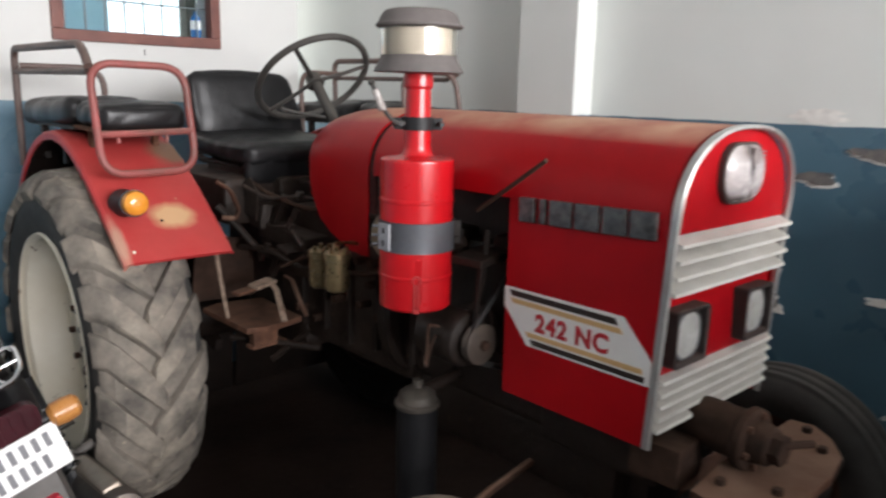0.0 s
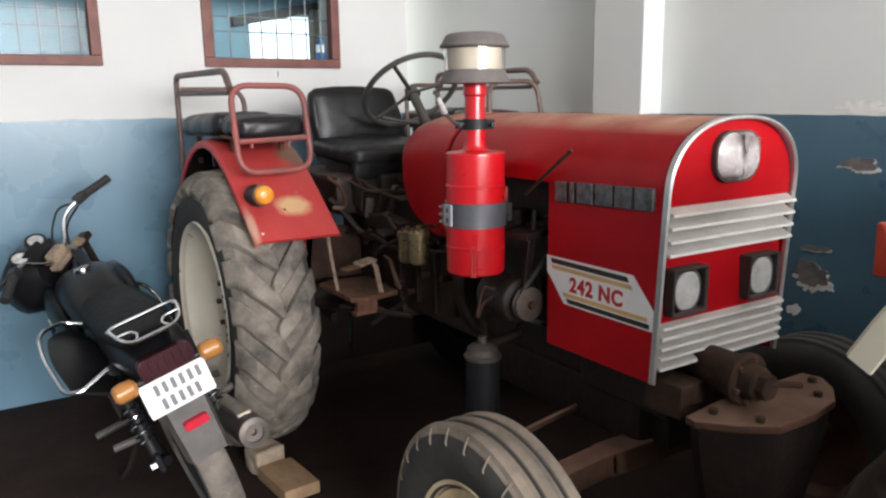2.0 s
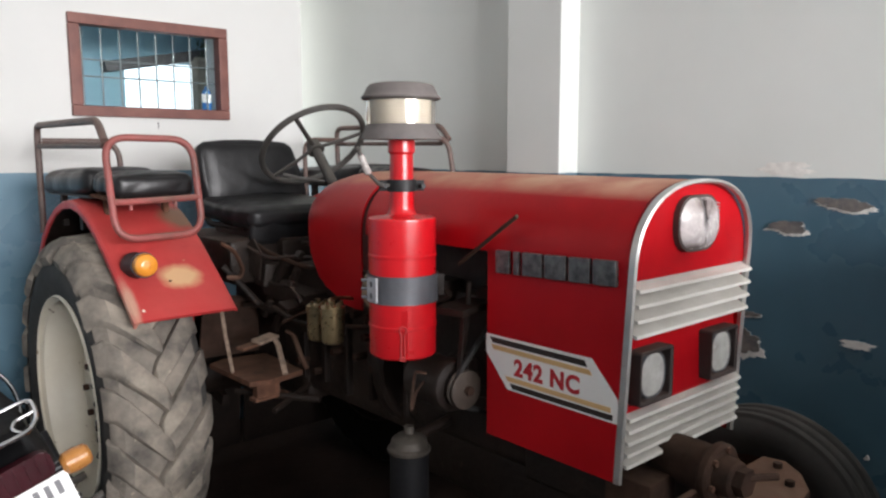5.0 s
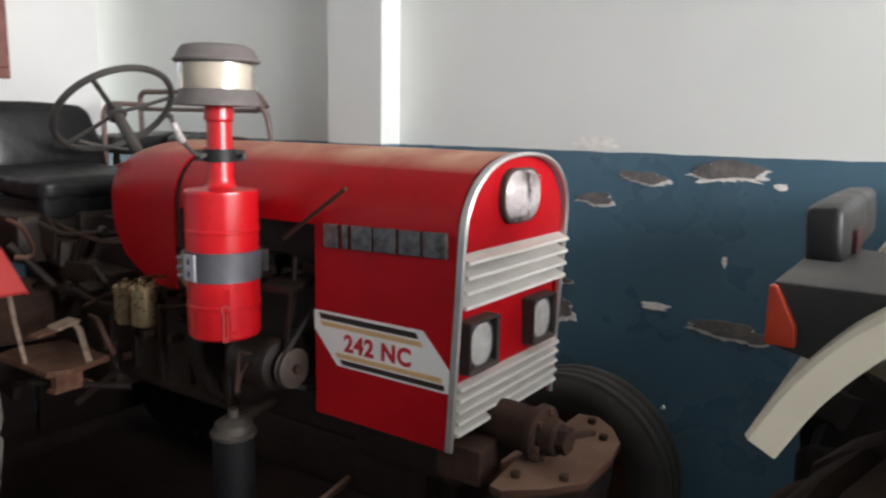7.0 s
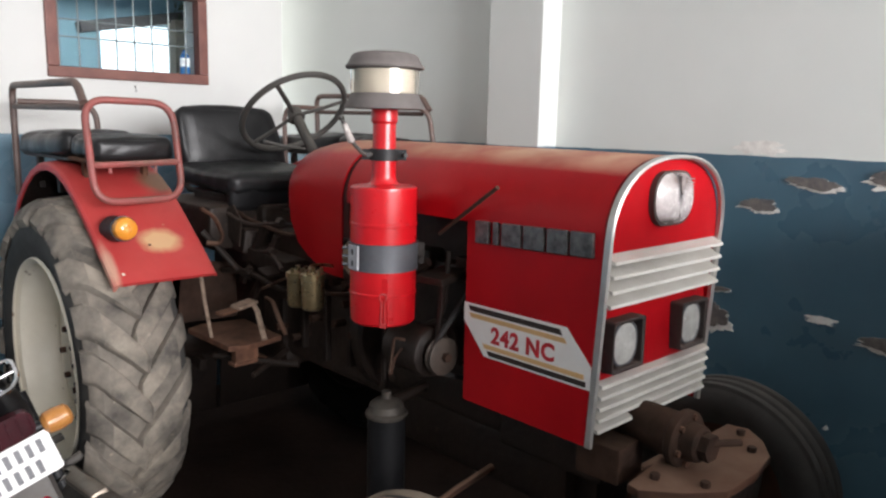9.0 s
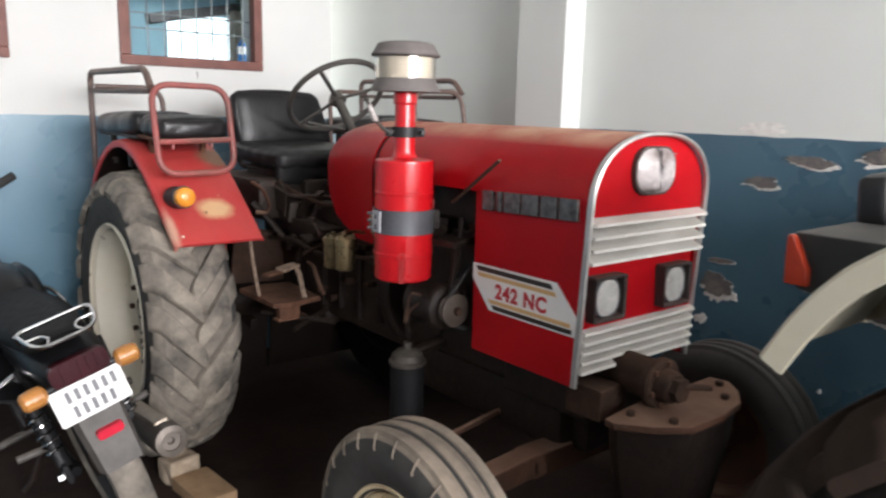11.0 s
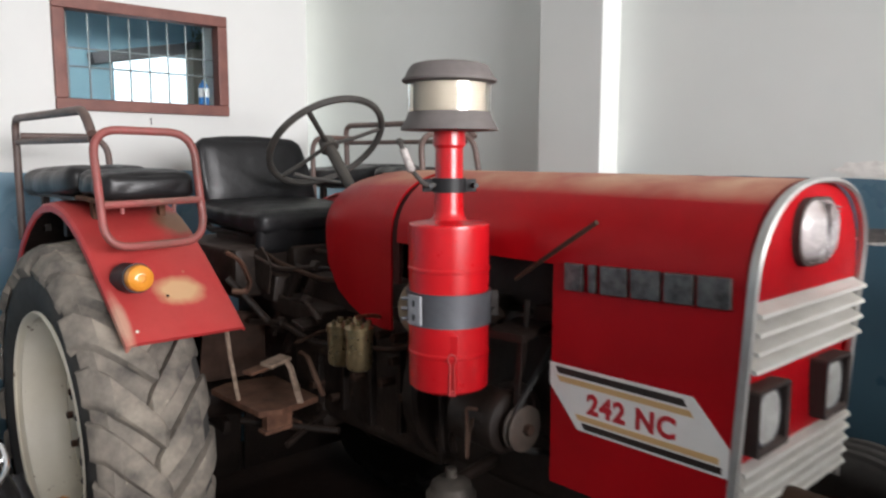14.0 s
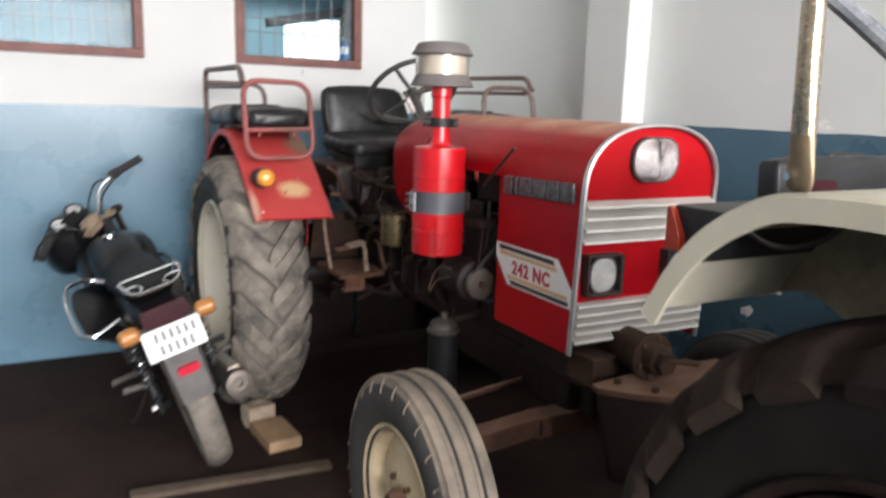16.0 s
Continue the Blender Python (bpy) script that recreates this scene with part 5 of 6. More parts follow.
part("pedal_arm", tube(B(), fillet([(1.44, 2.20, 0.845), (1.45, 2.17, 0.835), (1.425, 2.07, 0.77), (1.43, 2.05, 0.74)], 0.02), 0.010, 8, squash=0.6), RUST, step)
part("back_plate", prism(B(), [(1.22, 0.73), (1.46, 0.72), (1.46, 0.93), (1.36, 0.95), (1.24, 0.92)], PY, 2.455, 2.467, bev=0.003), RUSTD, step)
part("step_rod", tube(B(), [(1.205, 2.225, 0.972), (1.222, 2.235, 0.86), (1.248, 2.24, 0.71)], 0.007, 8), PALE, step)
bm = B()
tube(bm, [(1.26, 2.25, 0.65), (1.45, 2.0, 0.64)], 0.012, 8)
tube(bm, [(1.3, 2.05, 0.62), (1.48, 2.12, 0.66)], 0.01, 8)
part("linkage", bm, IRON, tractor)
part("brake_lever", tube(B(), fillet([(1.55, 2.3, 0.85), (1.40, 2.30, 0.92), (1.33, 2.34, 1.02), (1.28, 2.36, 1.08)], 0.05), 0.012), IRON, tractor)
part("bent_lever", tube(B(), fillet([(1.235, 2.27, 1.175), (1.28, 2.26, 1.145), (1.312, 2.265, 1.075), (1.30, 2.27, 1.045), (1.262, 2.29, 1.05)], 0.03), 0.014, squash=0.5), RUST, tractor)
part("shield_plate", box(B(), (1.55, 2.2, 0.98), (0.25, 0.3, 0.06), (4, 0, 0), bev=0.01), IRON_LIGHTER, tractor)
part("battery_box", box(B(), (1.62, 2.42, 1.08), (0.2, 0.12, 0.16), bev=0.02), IRON_LIGHTER, tractor)
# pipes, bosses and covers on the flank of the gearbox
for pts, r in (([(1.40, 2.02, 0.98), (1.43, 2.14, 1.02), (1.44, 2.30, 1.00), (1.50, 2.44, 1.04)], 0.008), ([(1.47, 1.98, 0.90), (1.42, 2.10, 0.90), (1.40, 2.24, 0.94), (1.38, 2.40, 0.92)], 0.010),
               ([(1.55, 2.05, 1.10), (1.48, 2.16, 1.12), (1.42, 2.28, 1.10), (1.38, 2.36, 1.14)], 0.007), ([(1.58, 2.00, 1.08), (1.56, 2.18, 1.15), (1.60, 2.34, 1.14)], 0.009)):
    part("hydraulic_pipe", tube(B(), fillet(pts, 0.05), r, 10), IRON_LIGHTER, tractor)
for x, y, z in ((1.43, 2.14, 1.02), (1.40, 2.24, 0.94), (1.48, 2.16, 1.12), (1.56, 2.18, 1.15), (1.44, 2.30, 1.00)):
    part("pipe_union", cyl(B(), (x, y - 0.014, z), (x, y + 0.014, z + 0.004), 0.016, seg=6, bev=0.002), IRON_LIGHTER, tractor)
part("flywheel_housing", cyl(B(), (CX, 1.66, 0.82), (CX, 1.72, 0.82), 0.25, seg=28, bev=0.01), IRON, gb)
part("top_cover", box(B(), (1.62, 2.10, 1.035), (0.22, 0.30, 0.09), (3, 0, 4), bev=0.015), IRON_LIGHTER, gb)
part("cover_plate", box(B(), (1.50, 2.22, 0.92), (0.05, 0.24, 0.17), (0, -14, 6), bev=0.008), IRON_LIGHTER, gb)
part("valve_block", box(B(), (1.47, 2.36, 1.03), (0.10, 0.13, 0.09), (0, 8, -8), bev=0.012), IRON_LIGHTER, gb)
part("quadrant", prism(B(), [(2.32, 1.02), (2.46, 1.06), (2.44, 1.13), (2.36, 1.17), (2.30, 1.12)], PX, 1.40, 1.408, bev=0.002), IRON_LIGHTER, gb)
rndg = random.Random(12)
for k in range(14):
    y, z = rndg.uniform(1.75, 2.45), rndg.uniform(0.68, 0.98)
    part("bolt_head", cyl(B(), (1.49, y, z), (1.545, y, z), 0.013, seg=6), RUSTD, gb)
for k in range(5):
    y = 1.80 + 0.14 * k
    part("casting_rib", box(B(), (1.53, y, 0.80), (0.03, 0.022, 0.26 + 0.03 * (k % 2)), (0, 0, 0), bev=0.005), IRON, gb)
for pts, r, m_ in (([(1.56, 1.62, 1.02), (1.48, 1.75, 0.93), (1.47, 2.0, 0.90), (1.50, 2.2, 0.98)], 0.008, RUST),
                   ([(1.60, 2.0, 1.1), (1.48, 2.1, 1.08), (1.43, 2.3, 1.12), (1.45, 2.5, 1.16)], 0.008, RUST),
                   ([(1.52, 1.95, 0.94), (1.42, 2.0, 0.96), (1.38, 2.12, 0.90)], 0.006, RUST)):
    part("pipe", tube(B(), fillet(pts, 0.05), r, 8), RUSTD if m_ is RUST else m_, gb)
for y, z in ((2.20, 1.02), (2.28, 1.06)):
    part("pedal_lever", box(B(), (1.44, y, z - 0.06), (0.018, 0.03, 0.26), (24, 10, 0), bev=0.004), IRON, gb)
part("brake_pedal", box(B(), (1.40, 2.08, 0.965), (0.09, 0.06, 0.012), (18, 0, 8), bev=0.004), IRON, gb)
part("wire_loop", tube(B(), fillet([(1.47, 1.40, 0.80), (1.42, 1.43, 0.86), (1.41, 1.44, 0.94), (1.46, 1.42, 0.98)], 0.03), 0.0035, 6), RUST, gen)
part("fan_shroud", lathe(B(), [(0.0, 0.0), (0.078, 0), (0.084, 0.004), (0.084, 0.02), (0.078, 0.024), (0.05, 0.02), (0.05, 0.012), (0.0, 0.012)], Matrix.Translation((1.49, 1.34, 0.85)) @ Matrix.Rotation(radians(-62), 4, "Y"), 28), IRON, gen)
# front axle
bm = B()
axle = part("front_axle", box(bm, (CX, 0.96, 0.465), (0.50, 0.085, 0.075), bev=0.01), RUST, tractor, "rusty front axle beam")
for s in (-1, 1):
    part("axle_arm", box(B(), (CX + s * 0.42, 0.955, 0.455), (0.40, 0.075, 0.07), (0, s * 5, 0), bev=0.01), RUST, axle)
    part("king_pin", cyl(B(), (CX + s * 0.585, 0.93, 0.28), (CX + s * 0.585, 0.94, 0.50), 0.03, seg=16), RUST, axle)
    part("stub_axle", cyl(B(), (CX + s * 0.585, 0.90, 0.36), (CX + s * 0.66, 0.87, 0.36), 0.03, seg=16), RUST, axle)
    part("steering_rod", tube(B(), [(CX + s * 0.577, 1.10, 0.51), (CX + s * 0.3, 1.17, 0.51), (CX + s * 0.08, 1.20, 0.52)], 0.011, 8), RUST, axle)
    part("steering_arm", tube(B(), [(CX + s * 0.577, 0.93, 0.505), (CX + s * 0.577, 1.12, 0.51)], 0.014, 8), RUST, axle)
plate = [(1.462, 0.684), (1.62, 0.70), (1.80, 0.70), (1.966, 0.70), (1.978, 0.645), (1.93, 0.585), (1.85, 0.532), (1.742, 0.516), (1.60, 0.516), (1.52, 0.575), (1.455, 0.650)]
bol = part("front_bolster", prism(B(), plate, Matrix(), 0.682, 0.703, bev=0.005), RUST, tractor, "rust-brown cast front bolster plate")
body = [[(1.715 + (x - 1.715) * k, 0.66 + (y - 0.66) * k, z) for x, y in plate] for k, z in ((0.93, 0.681), (0.9, 0.62), (0.78, 0.50), (0.70, 0.42), (0.68, 0.40))]
part("casting", loft(B(), body), IRON, bol)
hub = part("hub", cyl(B(), (1.665, 0.98, 0.772), (1.645, 0.655, 0.768), 0.052, 0.056, 22, bev=0.006), RUSTD, bol, "greasy rusty pivot hub")
part("flange", cyl(B(), (1.646, 0.668, 0.768), (1.644, 0.640, 0.767), 0.069, seg=24, bev=0.006), RUSTD, hub)
part("nut", cyl(cyl(B(), (1.644, 0.642, 0.767), (1.641, 0.60, 0.767), 0.047, 0.042, 16, bev=0.006), (1.641, 0.602, 0.767), (1.640, 0.578, 0.767), 0.033, seg=6), RUSTD, hub)
part("split_pin", tube(B(), fillet([(1.64, 0.588, 0.775), (1.68, 0.575, 0.772), (1.735, 0.56, 0.762)], 0.02), 0.009, 8), RUSTD, hub)
for k in range(6):
    a = math.pi * k / 3 + 0.3
    part("bolt", cyl(B(), (1.644 + 0.056 * math.cos(a), 0.641, 0.767 + 0.056 * math.sin(a)), (1.644 + 0.056 * math.cos(a), 0.632, 0.767 + 0.056 * math.sin(a)), 0.008, seg=6), RUST, hub)
part("spacer_block", box(B(), (1.565, 0.80, 0.70), (0.115, 0.12, 0.09), (0, 0, 3), bev=0.008), RUSTD, bol, "grimy square block under the grille")
for x, y in ((1.53, 0.655), (1.58, 0.56), (1.84, 0.575), (1.92, 0.64)):
    part("bolt", cyl(B(), (x, y, 0.702), (x, y, 0.716), 0.011, seg=6), RUSTD, bol)
bm = B()
rs = part("radiator_support", box(bm, (CX, 0.97, 0.68), (0.34, 0.34, 0.12), bev=0.015), IRON, tractor)
part("pivot_block", box(B(), (CX, 0.95, 0.56), (0.16, 0.16, 0.16), bev=0.015), IRON, rs)

# ---- the cream tractor in front ----
tr2 = thing("tractor", (1.8, -0.4, 0), "parked tractor with a cream mudguard, seen in part", "tractor")
F2 = curve_through([(0.092, 1.115), (0.05, 1.19), (0.0, 1.253), (-0.04, 1.288), (-0.085, 1.317), (-0.14, 1.343), (-0.2, 1.353), (-0.31, 1.357), (-0.42, 1.347), (-0.55, 1.31), (-0.68, 1.245), (-0.8, 1.15), (-0.88, 1.04)])
bm = B()
rings = []
for k, (y, z) in enumerate(F2):
    a, b = F2[max(0, k - 1)], F2[min(len(F2) - 1, k + 1)]
    d = Vector((b[0] - a[0], b[1] - a[1])).normalized()
    n = Vector((d.y, -d.x))
    if n.y < 0:
        n = -n
    sec = [(1.058, -0.042), (1.052, -0.041), (1.051, -0.006), (1.058, 0.0), (1.40, 0.0), (1.405, -0.012), (1.395, -0.006), (1.064, -0.006)]
    rings.append([(u, y + n.x * v, z + n.y * v) for u, v in sec])
loft(bm, rings)
far = bm.copy()
mirror_x(far, 1.8)
f2 = part("fender", bm, CREAM2, tr2, "cream painted mudguard with a rolled edge")
# Unseen mirrored mudguard, added to throw shade on the low east wall.
unseen_fender = part("fender", far, CREAM2, tr2, "cream painted mudguard with a rolled edge")
bm = B()
poly = F2 + [(-0.86, 0.96), (-0.6, 0.90), (-0.3, 0.95), (-0.16, 1.025), (-0.10, 1.075), (-0.06, 1.099), (-0.025, 1.117), (0.012, 1.130), (0.044, 1.128), (0.078, 1.117)]
prism(bm, poly, PX, 1.398, 1.403)
far = bm.copy()
mirror_x(far, 1.8)
part("inner_plate", bm, FLAKY, f2)
part("inner_plate", far, FLAKY, unseen_fender)
bm = B()
loft(bm, [[(1.066, y - 0.008, z - 0.009), (1.394, y - 0.008, z - 0.009), (1.394, y - 0.010, z - 0.014), (1.066, y - 0.010, z - 0.014)] for y, z in F2[12:]])
part("liner", bm, LINER, f2, "mud-caked underside of the mudguard")
bm = B()
tube(bm, fillet([(1.10, -0.06, 1.285), (1.14, -0.1, 1.25), (1.18, -0.15, 1.27), (1.2, -0.18, 1.31)], 0.03), 0.005)
part("wiring", bm, IRON, f2)
bm = B()
lamp_poly = [(0.085, 1.30), (-0.10, 1.30), (-0.05, 1.285), (0.0, 1.235), (0.025, 1.205), (0.075, 1.215)]
prism(bm, lamp_poly, PX, 1.105, 1.46, bev=0.006)
lb = part("lamp_box", bm, BLACKD, tr2, "black lamp box with an orange-red side lens")
bm = B()
prism(bm, [(0.087, 1.297), (0.077, 1.297), (0.052, 1.248), (0.050, 1.222), (0.086, 1.222)], PX, 1.09, 1.106, bev=0.004)
part("lens", bm, REDLENS, lb)
bm = B()
pad(bm, (1.535, 0.058, 1.334), (0.47, 0.056, 0.09), (-4, 0, 0), 0.016, 0.003, 0.002, 2)
rest = part("backrest", bm, VINYL, tr2, "black padded backrest")
# Red reflection on the backrest, built as a small solid patch.
part("reflector", prism(B(), rrect(1.405, 1.322, 0.085, 0.036, 0.008), PY, 0.022, 0.034, bev=0.003), DARKRED, rest, "dull dark red patch standing for a reflection")
bm = B()
def pole_ring(z, wx, wy):
    f = (z - 1.34) / 0.86
    return [(1.052 - 0.034 * f + wx * math.cos(a), -0.192 + 0.015 * f + wy * math.sin(a), z) for a in (2 * math.pi * k / 24 for k in range(24))]


loft(bm, [pole_ring(z, wx, wy) for z, wx, wy in ((1.43, 0.0125, 0.0172), (1.47, 0.0145, 0.0162), (1.52, 0.0155, 0.0155), (2.2, 0.0155, 0.0155))])
pole = part("pole", bm, POLEM, tr2, "tarnished cream and steel upright pole")
part("flattened_end", loft(B(), [pole_ring(z, wx, wy) for z, wx, wy in ((1.354, 0.004, 0.012), (1.358, 0.0055, 0.018), (1.366, 0.006, 0.0205), (1.385, 0.0075, 0.0205), (1.405, 0.010, 0.019), (1.43, 0.0125, 0.0172))]), POLEND, pole, "brown tarnished flattened end")
part("bolt", cyl(B(), (1.036, -0.181, 1.374), (1.05, -0.181, 1.374), 0.006, seg=6), CHROME, pole)
bm = B()
tube(bm, fillet([(1.03, -0.178, 1.80), (1.2, -0.005, 1.70), (1.25, -0.087, 1.62), (1.27, -0.187, 1.53), (1.32, -0.347, 1.32)], 0.05), 0.015, 10)
part("cable", bm, WRAP, pole, "thick cable wrapped in grey plastic film")
# Shade on this wheel is painted through its dark tread and rim.
rear_wheel(tr2, (1.25, -0.40, 0.60), -1, RUBBER4, IRON, TREAD_SHADED, R=0.60, w=0.32)
# Unseen far wheel, hood and engine, added as masses that block light.
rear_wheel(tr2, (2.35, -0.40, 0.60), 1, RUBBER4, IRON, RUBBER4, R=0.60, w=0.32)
part("hood", loft(B(), [[(1.8 - w, y, zb)] + [(1.8 + u, y, v) for u, v in hood_section(w, zb + 0.4, zt)] + [(1.8 + w, y, zb)] for y, w, zb, zt in ((-1.25, 0.20, 0.80, 1.36), (-1.4, 0.26, 0.76, 1.40), (-2.6, 0.25, 0.74, 1.36), (-2.72, 0.22, 0.76, 1.28))]), BLACKP, tr2)
part("engine_block", box(B(), (1.8, -1.9, 0.6), (0.4, 1.7, 0.4), bev=0.05), IRON, tr2)
part("seat", box(B(), (1.8, -0.35, 1.2), (0.45, 0.42, 0.12), bev=0.04, seg=4), VINYL, tr2)
bm = B()
cyl(bm, (1.3, -0.40, 0.60), (1.75, -0.40, 0.60), 0.08, 0.11, 20)
box(bm, (1.82, -0.6, 0.72), (0.4, 1.0, 0.5), bev=0.05)
part("axle_housing", bm, IRON, tr2)

# ---- the motorcycle ----
bike = thing("motorcycle", (0.70, 2.08, 0.0), "black commuter motorcycle leaning on its side stand", "motorcycle", turn=(0, -17.5, 2), local=True)
bike.scale = (1.04, 1.04, 1.04)


def bike_wheel(y, r, w, name, steer=Matrix()):
    m = steer @ Matrix.Translation((0, y, r)) @ TO_X
    wh = part(name, lathe(B(), [(0, -0.05), (0.045, -0.05), (0.05, -0.04), (0.05, 0.04), (0.045, 0.05), (0, 0.05)], m, 20), IRON, bike)
    part("tyre", lathe(B(), [(r - 0.075, -w * 0.35), (r - 0.05, -w * 0.5), (r - 0.022, -w * 0.47), (r - 0.006, -w * 0.25), (r, 0), (r - 0.006, w * 0.25), (r - 0.022, w * 0.47), (r - 0.05, w * 0.5), (r - 0.075, w * 0.35)], m, 48), RUBBER if y == 0 else RUBBER2, wh)
    part("rim", lathe(B(), [(r - 0.07, -w * 0.36), (r - 0.08, -w * 0.38), (r - 0.095, -w * 0.15), (r - 0.095, w * 0.15), (r - 0.08, w * 0.38), (r - 0.07, w * 0.36)], m, 48), BLACKP, wh)
    for k in range(6):
        a = math.pi * k / 3
        part("spoke", tube(B(), [m @ Vector((0.045 * math.cos(a), 0.045 * math.sin(a), 0)), m @ Vector(((r - 0.088) * math.cos(a), (r - 0.088) * math.sin(a), 0))], 0.011, 6), BLACKP, wh)


bike_wheel(0, 0.295, 0.10, "rear_wheel")


def blob(stations, n=20, e=2.4):
    """Rounded body lofted along y from (y, z centre, half width, half height)."""
    rings = []
    for y, zc, w, h in stations:
        ring = []
        for k in range(n):
            a = 2 * math.pi * k / n
            c, s = math.cos(a), math.sin(a)
            ring.append((math.copysign(abs(c) ** (2 / e), c) * w, y, zc + math.copysign(abs(s) ** (2 / e), s) * h))
        rings.append(ring)
    return loft(B(), rings)


part("seat", blob([(-0.20, 0.795, 0.055, 0.012), (-0.17, 0.79, 0.085, 0.026), (0.02, 0.778, 0.108, 0.042), (0.22, 0.758, 0.112, 0.050), (0.42, 0.745, 0.10, 0.046), (0.56, 0.75, 0.075, 0.04)]), SEATB, bike, "black vinyl bench seat").location = (-0.012, 0, 0)
part("fuel_tank", blob([(0.42, 0.72, 0.08, 0.05), (0.50, 0.735, 0.11, 0.075), (0.62, 0.75, 0.118, 0.09), (0.76, 0.755, 0.12, 0.095), (0.86, 0.75, 0.10, 0.075), (0.90, 0.74, 0.07, 0.05)], e=2.6), BIKEB, bike, "glossy black fuel tank").location = (-0.03, 0, -0.01)
part("tank_cap", lathe(B(), [(0, 0.01), (0.03, 0.01), (0.032, 0), (0.032, -0.01)], pose(-0.03, 0.68, 0.838), 20), CHROME, bike)
part("tail_cowl", blob([(-0.24, 0.70, 0.07, 0.03), (-0.2, 0.70, 0.095, 0.05), (0.0, 0.69, 0.115, 0.06), (0.2, 0.68, 0.12, 0.07), (0.4, 0.66, 0.10, 0.06)]), BIKEB, bike)
bm = B()
prism(bm, [(u, v) for u, v in rrect(0, 0.714, 0.16, 0.068, 0.02)], PY, -0.262, -0.235, bev=0.004)
part("tail_lamp", bm, DARKRED, bike, "dark red tail lamp")
bm = B()
tube(bm, fillet([(-0.100, -0.135, 0.835), (-0.086, -0.235, 0.822), (-0.062, -0.275, 0.814), (0.066, -0.275, 0.814), (0.094, -0.235, 0.822), (0.110, -0.135, 0.835)], 0.032, 5, True), 0.0057, 10, True)
for s in (-1, 1):
    tube(bm, fillet([(s * 0.095, -0.205, 0.826), (s * 0.05, -0.20, 0.823), (s * 0.035, -0.238, 0.820), (s * 0.05, -0.275, 0.814)], 0.015), 0.0045, 8)
    tube(bm, [(s * 0.100, -0.15, 0.834), (s * 0.09, -0.11, 0.77)], 0.006, 8)
part("grab_rail", bm, CHROME, bike, "chrome rear grab rail")
PLATEINK = mat("plate_ink", (0.16, 0.16, 0.17), (0.1, 0.1, 0.11), rough=0.5)
# number plate with plain bars for its characters
PLT = pose(0, -0.245, 0.617, -12, 0, 0)


def on_plate(bm):
    bmesh.ops.transform(bm, matrix=PLT, verts=bm.verts)
    return bm


plate = part("number_plate", on_plate(prism(B(), rrect(0, 0, 0.20, 0.105, 0.006), PY, -0.004, 0)), WHITE, bike, "white number plate")
for row, (n, x0, z) in enumerate(((6, -0.062, 0.022), (5, -0.056, -0.024))):
    for k in range(n):
        part("plate_bar", on_plate(span(B(), (x0 + k * 0.0255, -0.0052, z - 0.017), (x0 + k * 0.0255 + 0.013, -0.004, z + 0.017))), PLATEINK, plate)
bm = B()
rings = []
for y, z, w in ((-0.215, 0.69, 0.07), (-0.23, 0.6, 0.074), (-0.255, 0.52, 0.072), (-0.285, 0.44, 0.068), (-0.298, 0.395, 0.066)):
    rings.append([(-w, y + 0.03, z), (-w * 0.8, y, z), (w * 0.8, y, z), (w, y + 0.03, z), (w * 0.8, y + 0.008, z), (-w * 0.8, y + 0.008, z)])
loft(bm, rings)
part("rear_mudguard", bm, GREYP, bike, "grey plastic rear mudguard")
part("reflector", prism(B(), rrect(0.005, 0.503, 0.075, 0.028, 0.008), PY, -0.278, -0.255, bev=0.003), mat("red_reflector", (0.65, 0.03, 0.06), rough=0.2), bike, "red reflector")
for s in (-1, 1):
    ind = part("indicator", cyl(B(), (s * 0.07, -0.22, 0.675), (s * 0.11, -0.225, 0.675), 0.01, seg=10), BLACKP, bike, "amber indicator on a black stem")
    m, n = along((s * 0.095, -0.225, 0.675), (s * 0.158, -0.23, 0.675))
    part("lens", lathe(B(), [(0, 0), (0.018, 0.002), (0.028, 0.012), (0.03, 0.035), (0.027, 0.062), (0.018, 0.07), (0, 0.071)], m, 20), AMBER2, ind)
# front end: turned to the left
FR = Matrix.Translation((0, 0.95, 0.9)) @ Matrix.Rotation(radians(42), 4, Vector((0, -0.44, 0.9))) @ Matrix.Translation((0, -0.95, -0.9))


def turned(bm):
    bmesh.ops.transform(bm, matrix=FR, verts=bm.verts)
    return bm


bm = B()
for s in (-1, 1):
    cyl(bm, (s * 0.085, 1.20, 0.30), (s * 0.085, 1.06, 0.66), 0.022, seg=14)
    cyl(bm, (s * 0.085, 1.06, 0.66), (s * 0.085, 0.99, 0.87), 0.016, seg=14)
box(bm, (0, 0.985, 0.86), (0.22, 0.06, 0.03), bev=0.008)
part("front_fork", turned(bm), IRON, bike)
bike_wheel(1.20, 0.295, 0.075, "front_wheel", FR)
FR0, FR = FR, Matrix.Translation((-0.06, 0, -0.035)) @ FR
bar = [(-0.36, 0.85, 0.975), (-0.25, 0.89, 0.99), (-0.15, 0.95, 0.98), (-0.06, 0.955, 0.885), (0.06, 0.955, 0.885), (0.15, 0.95, 0.98), (0.25, 0.89, 0.99), (0.36, 0.85, 0.975)]
hb = part("handlebar", turned(tube(B(), fillet(bar, 0.05, 5), 0.0092, 10)), CHROME, bike, "chrome handlebar turned to one side")
hb.location = (-0.010, 0, 0.018)
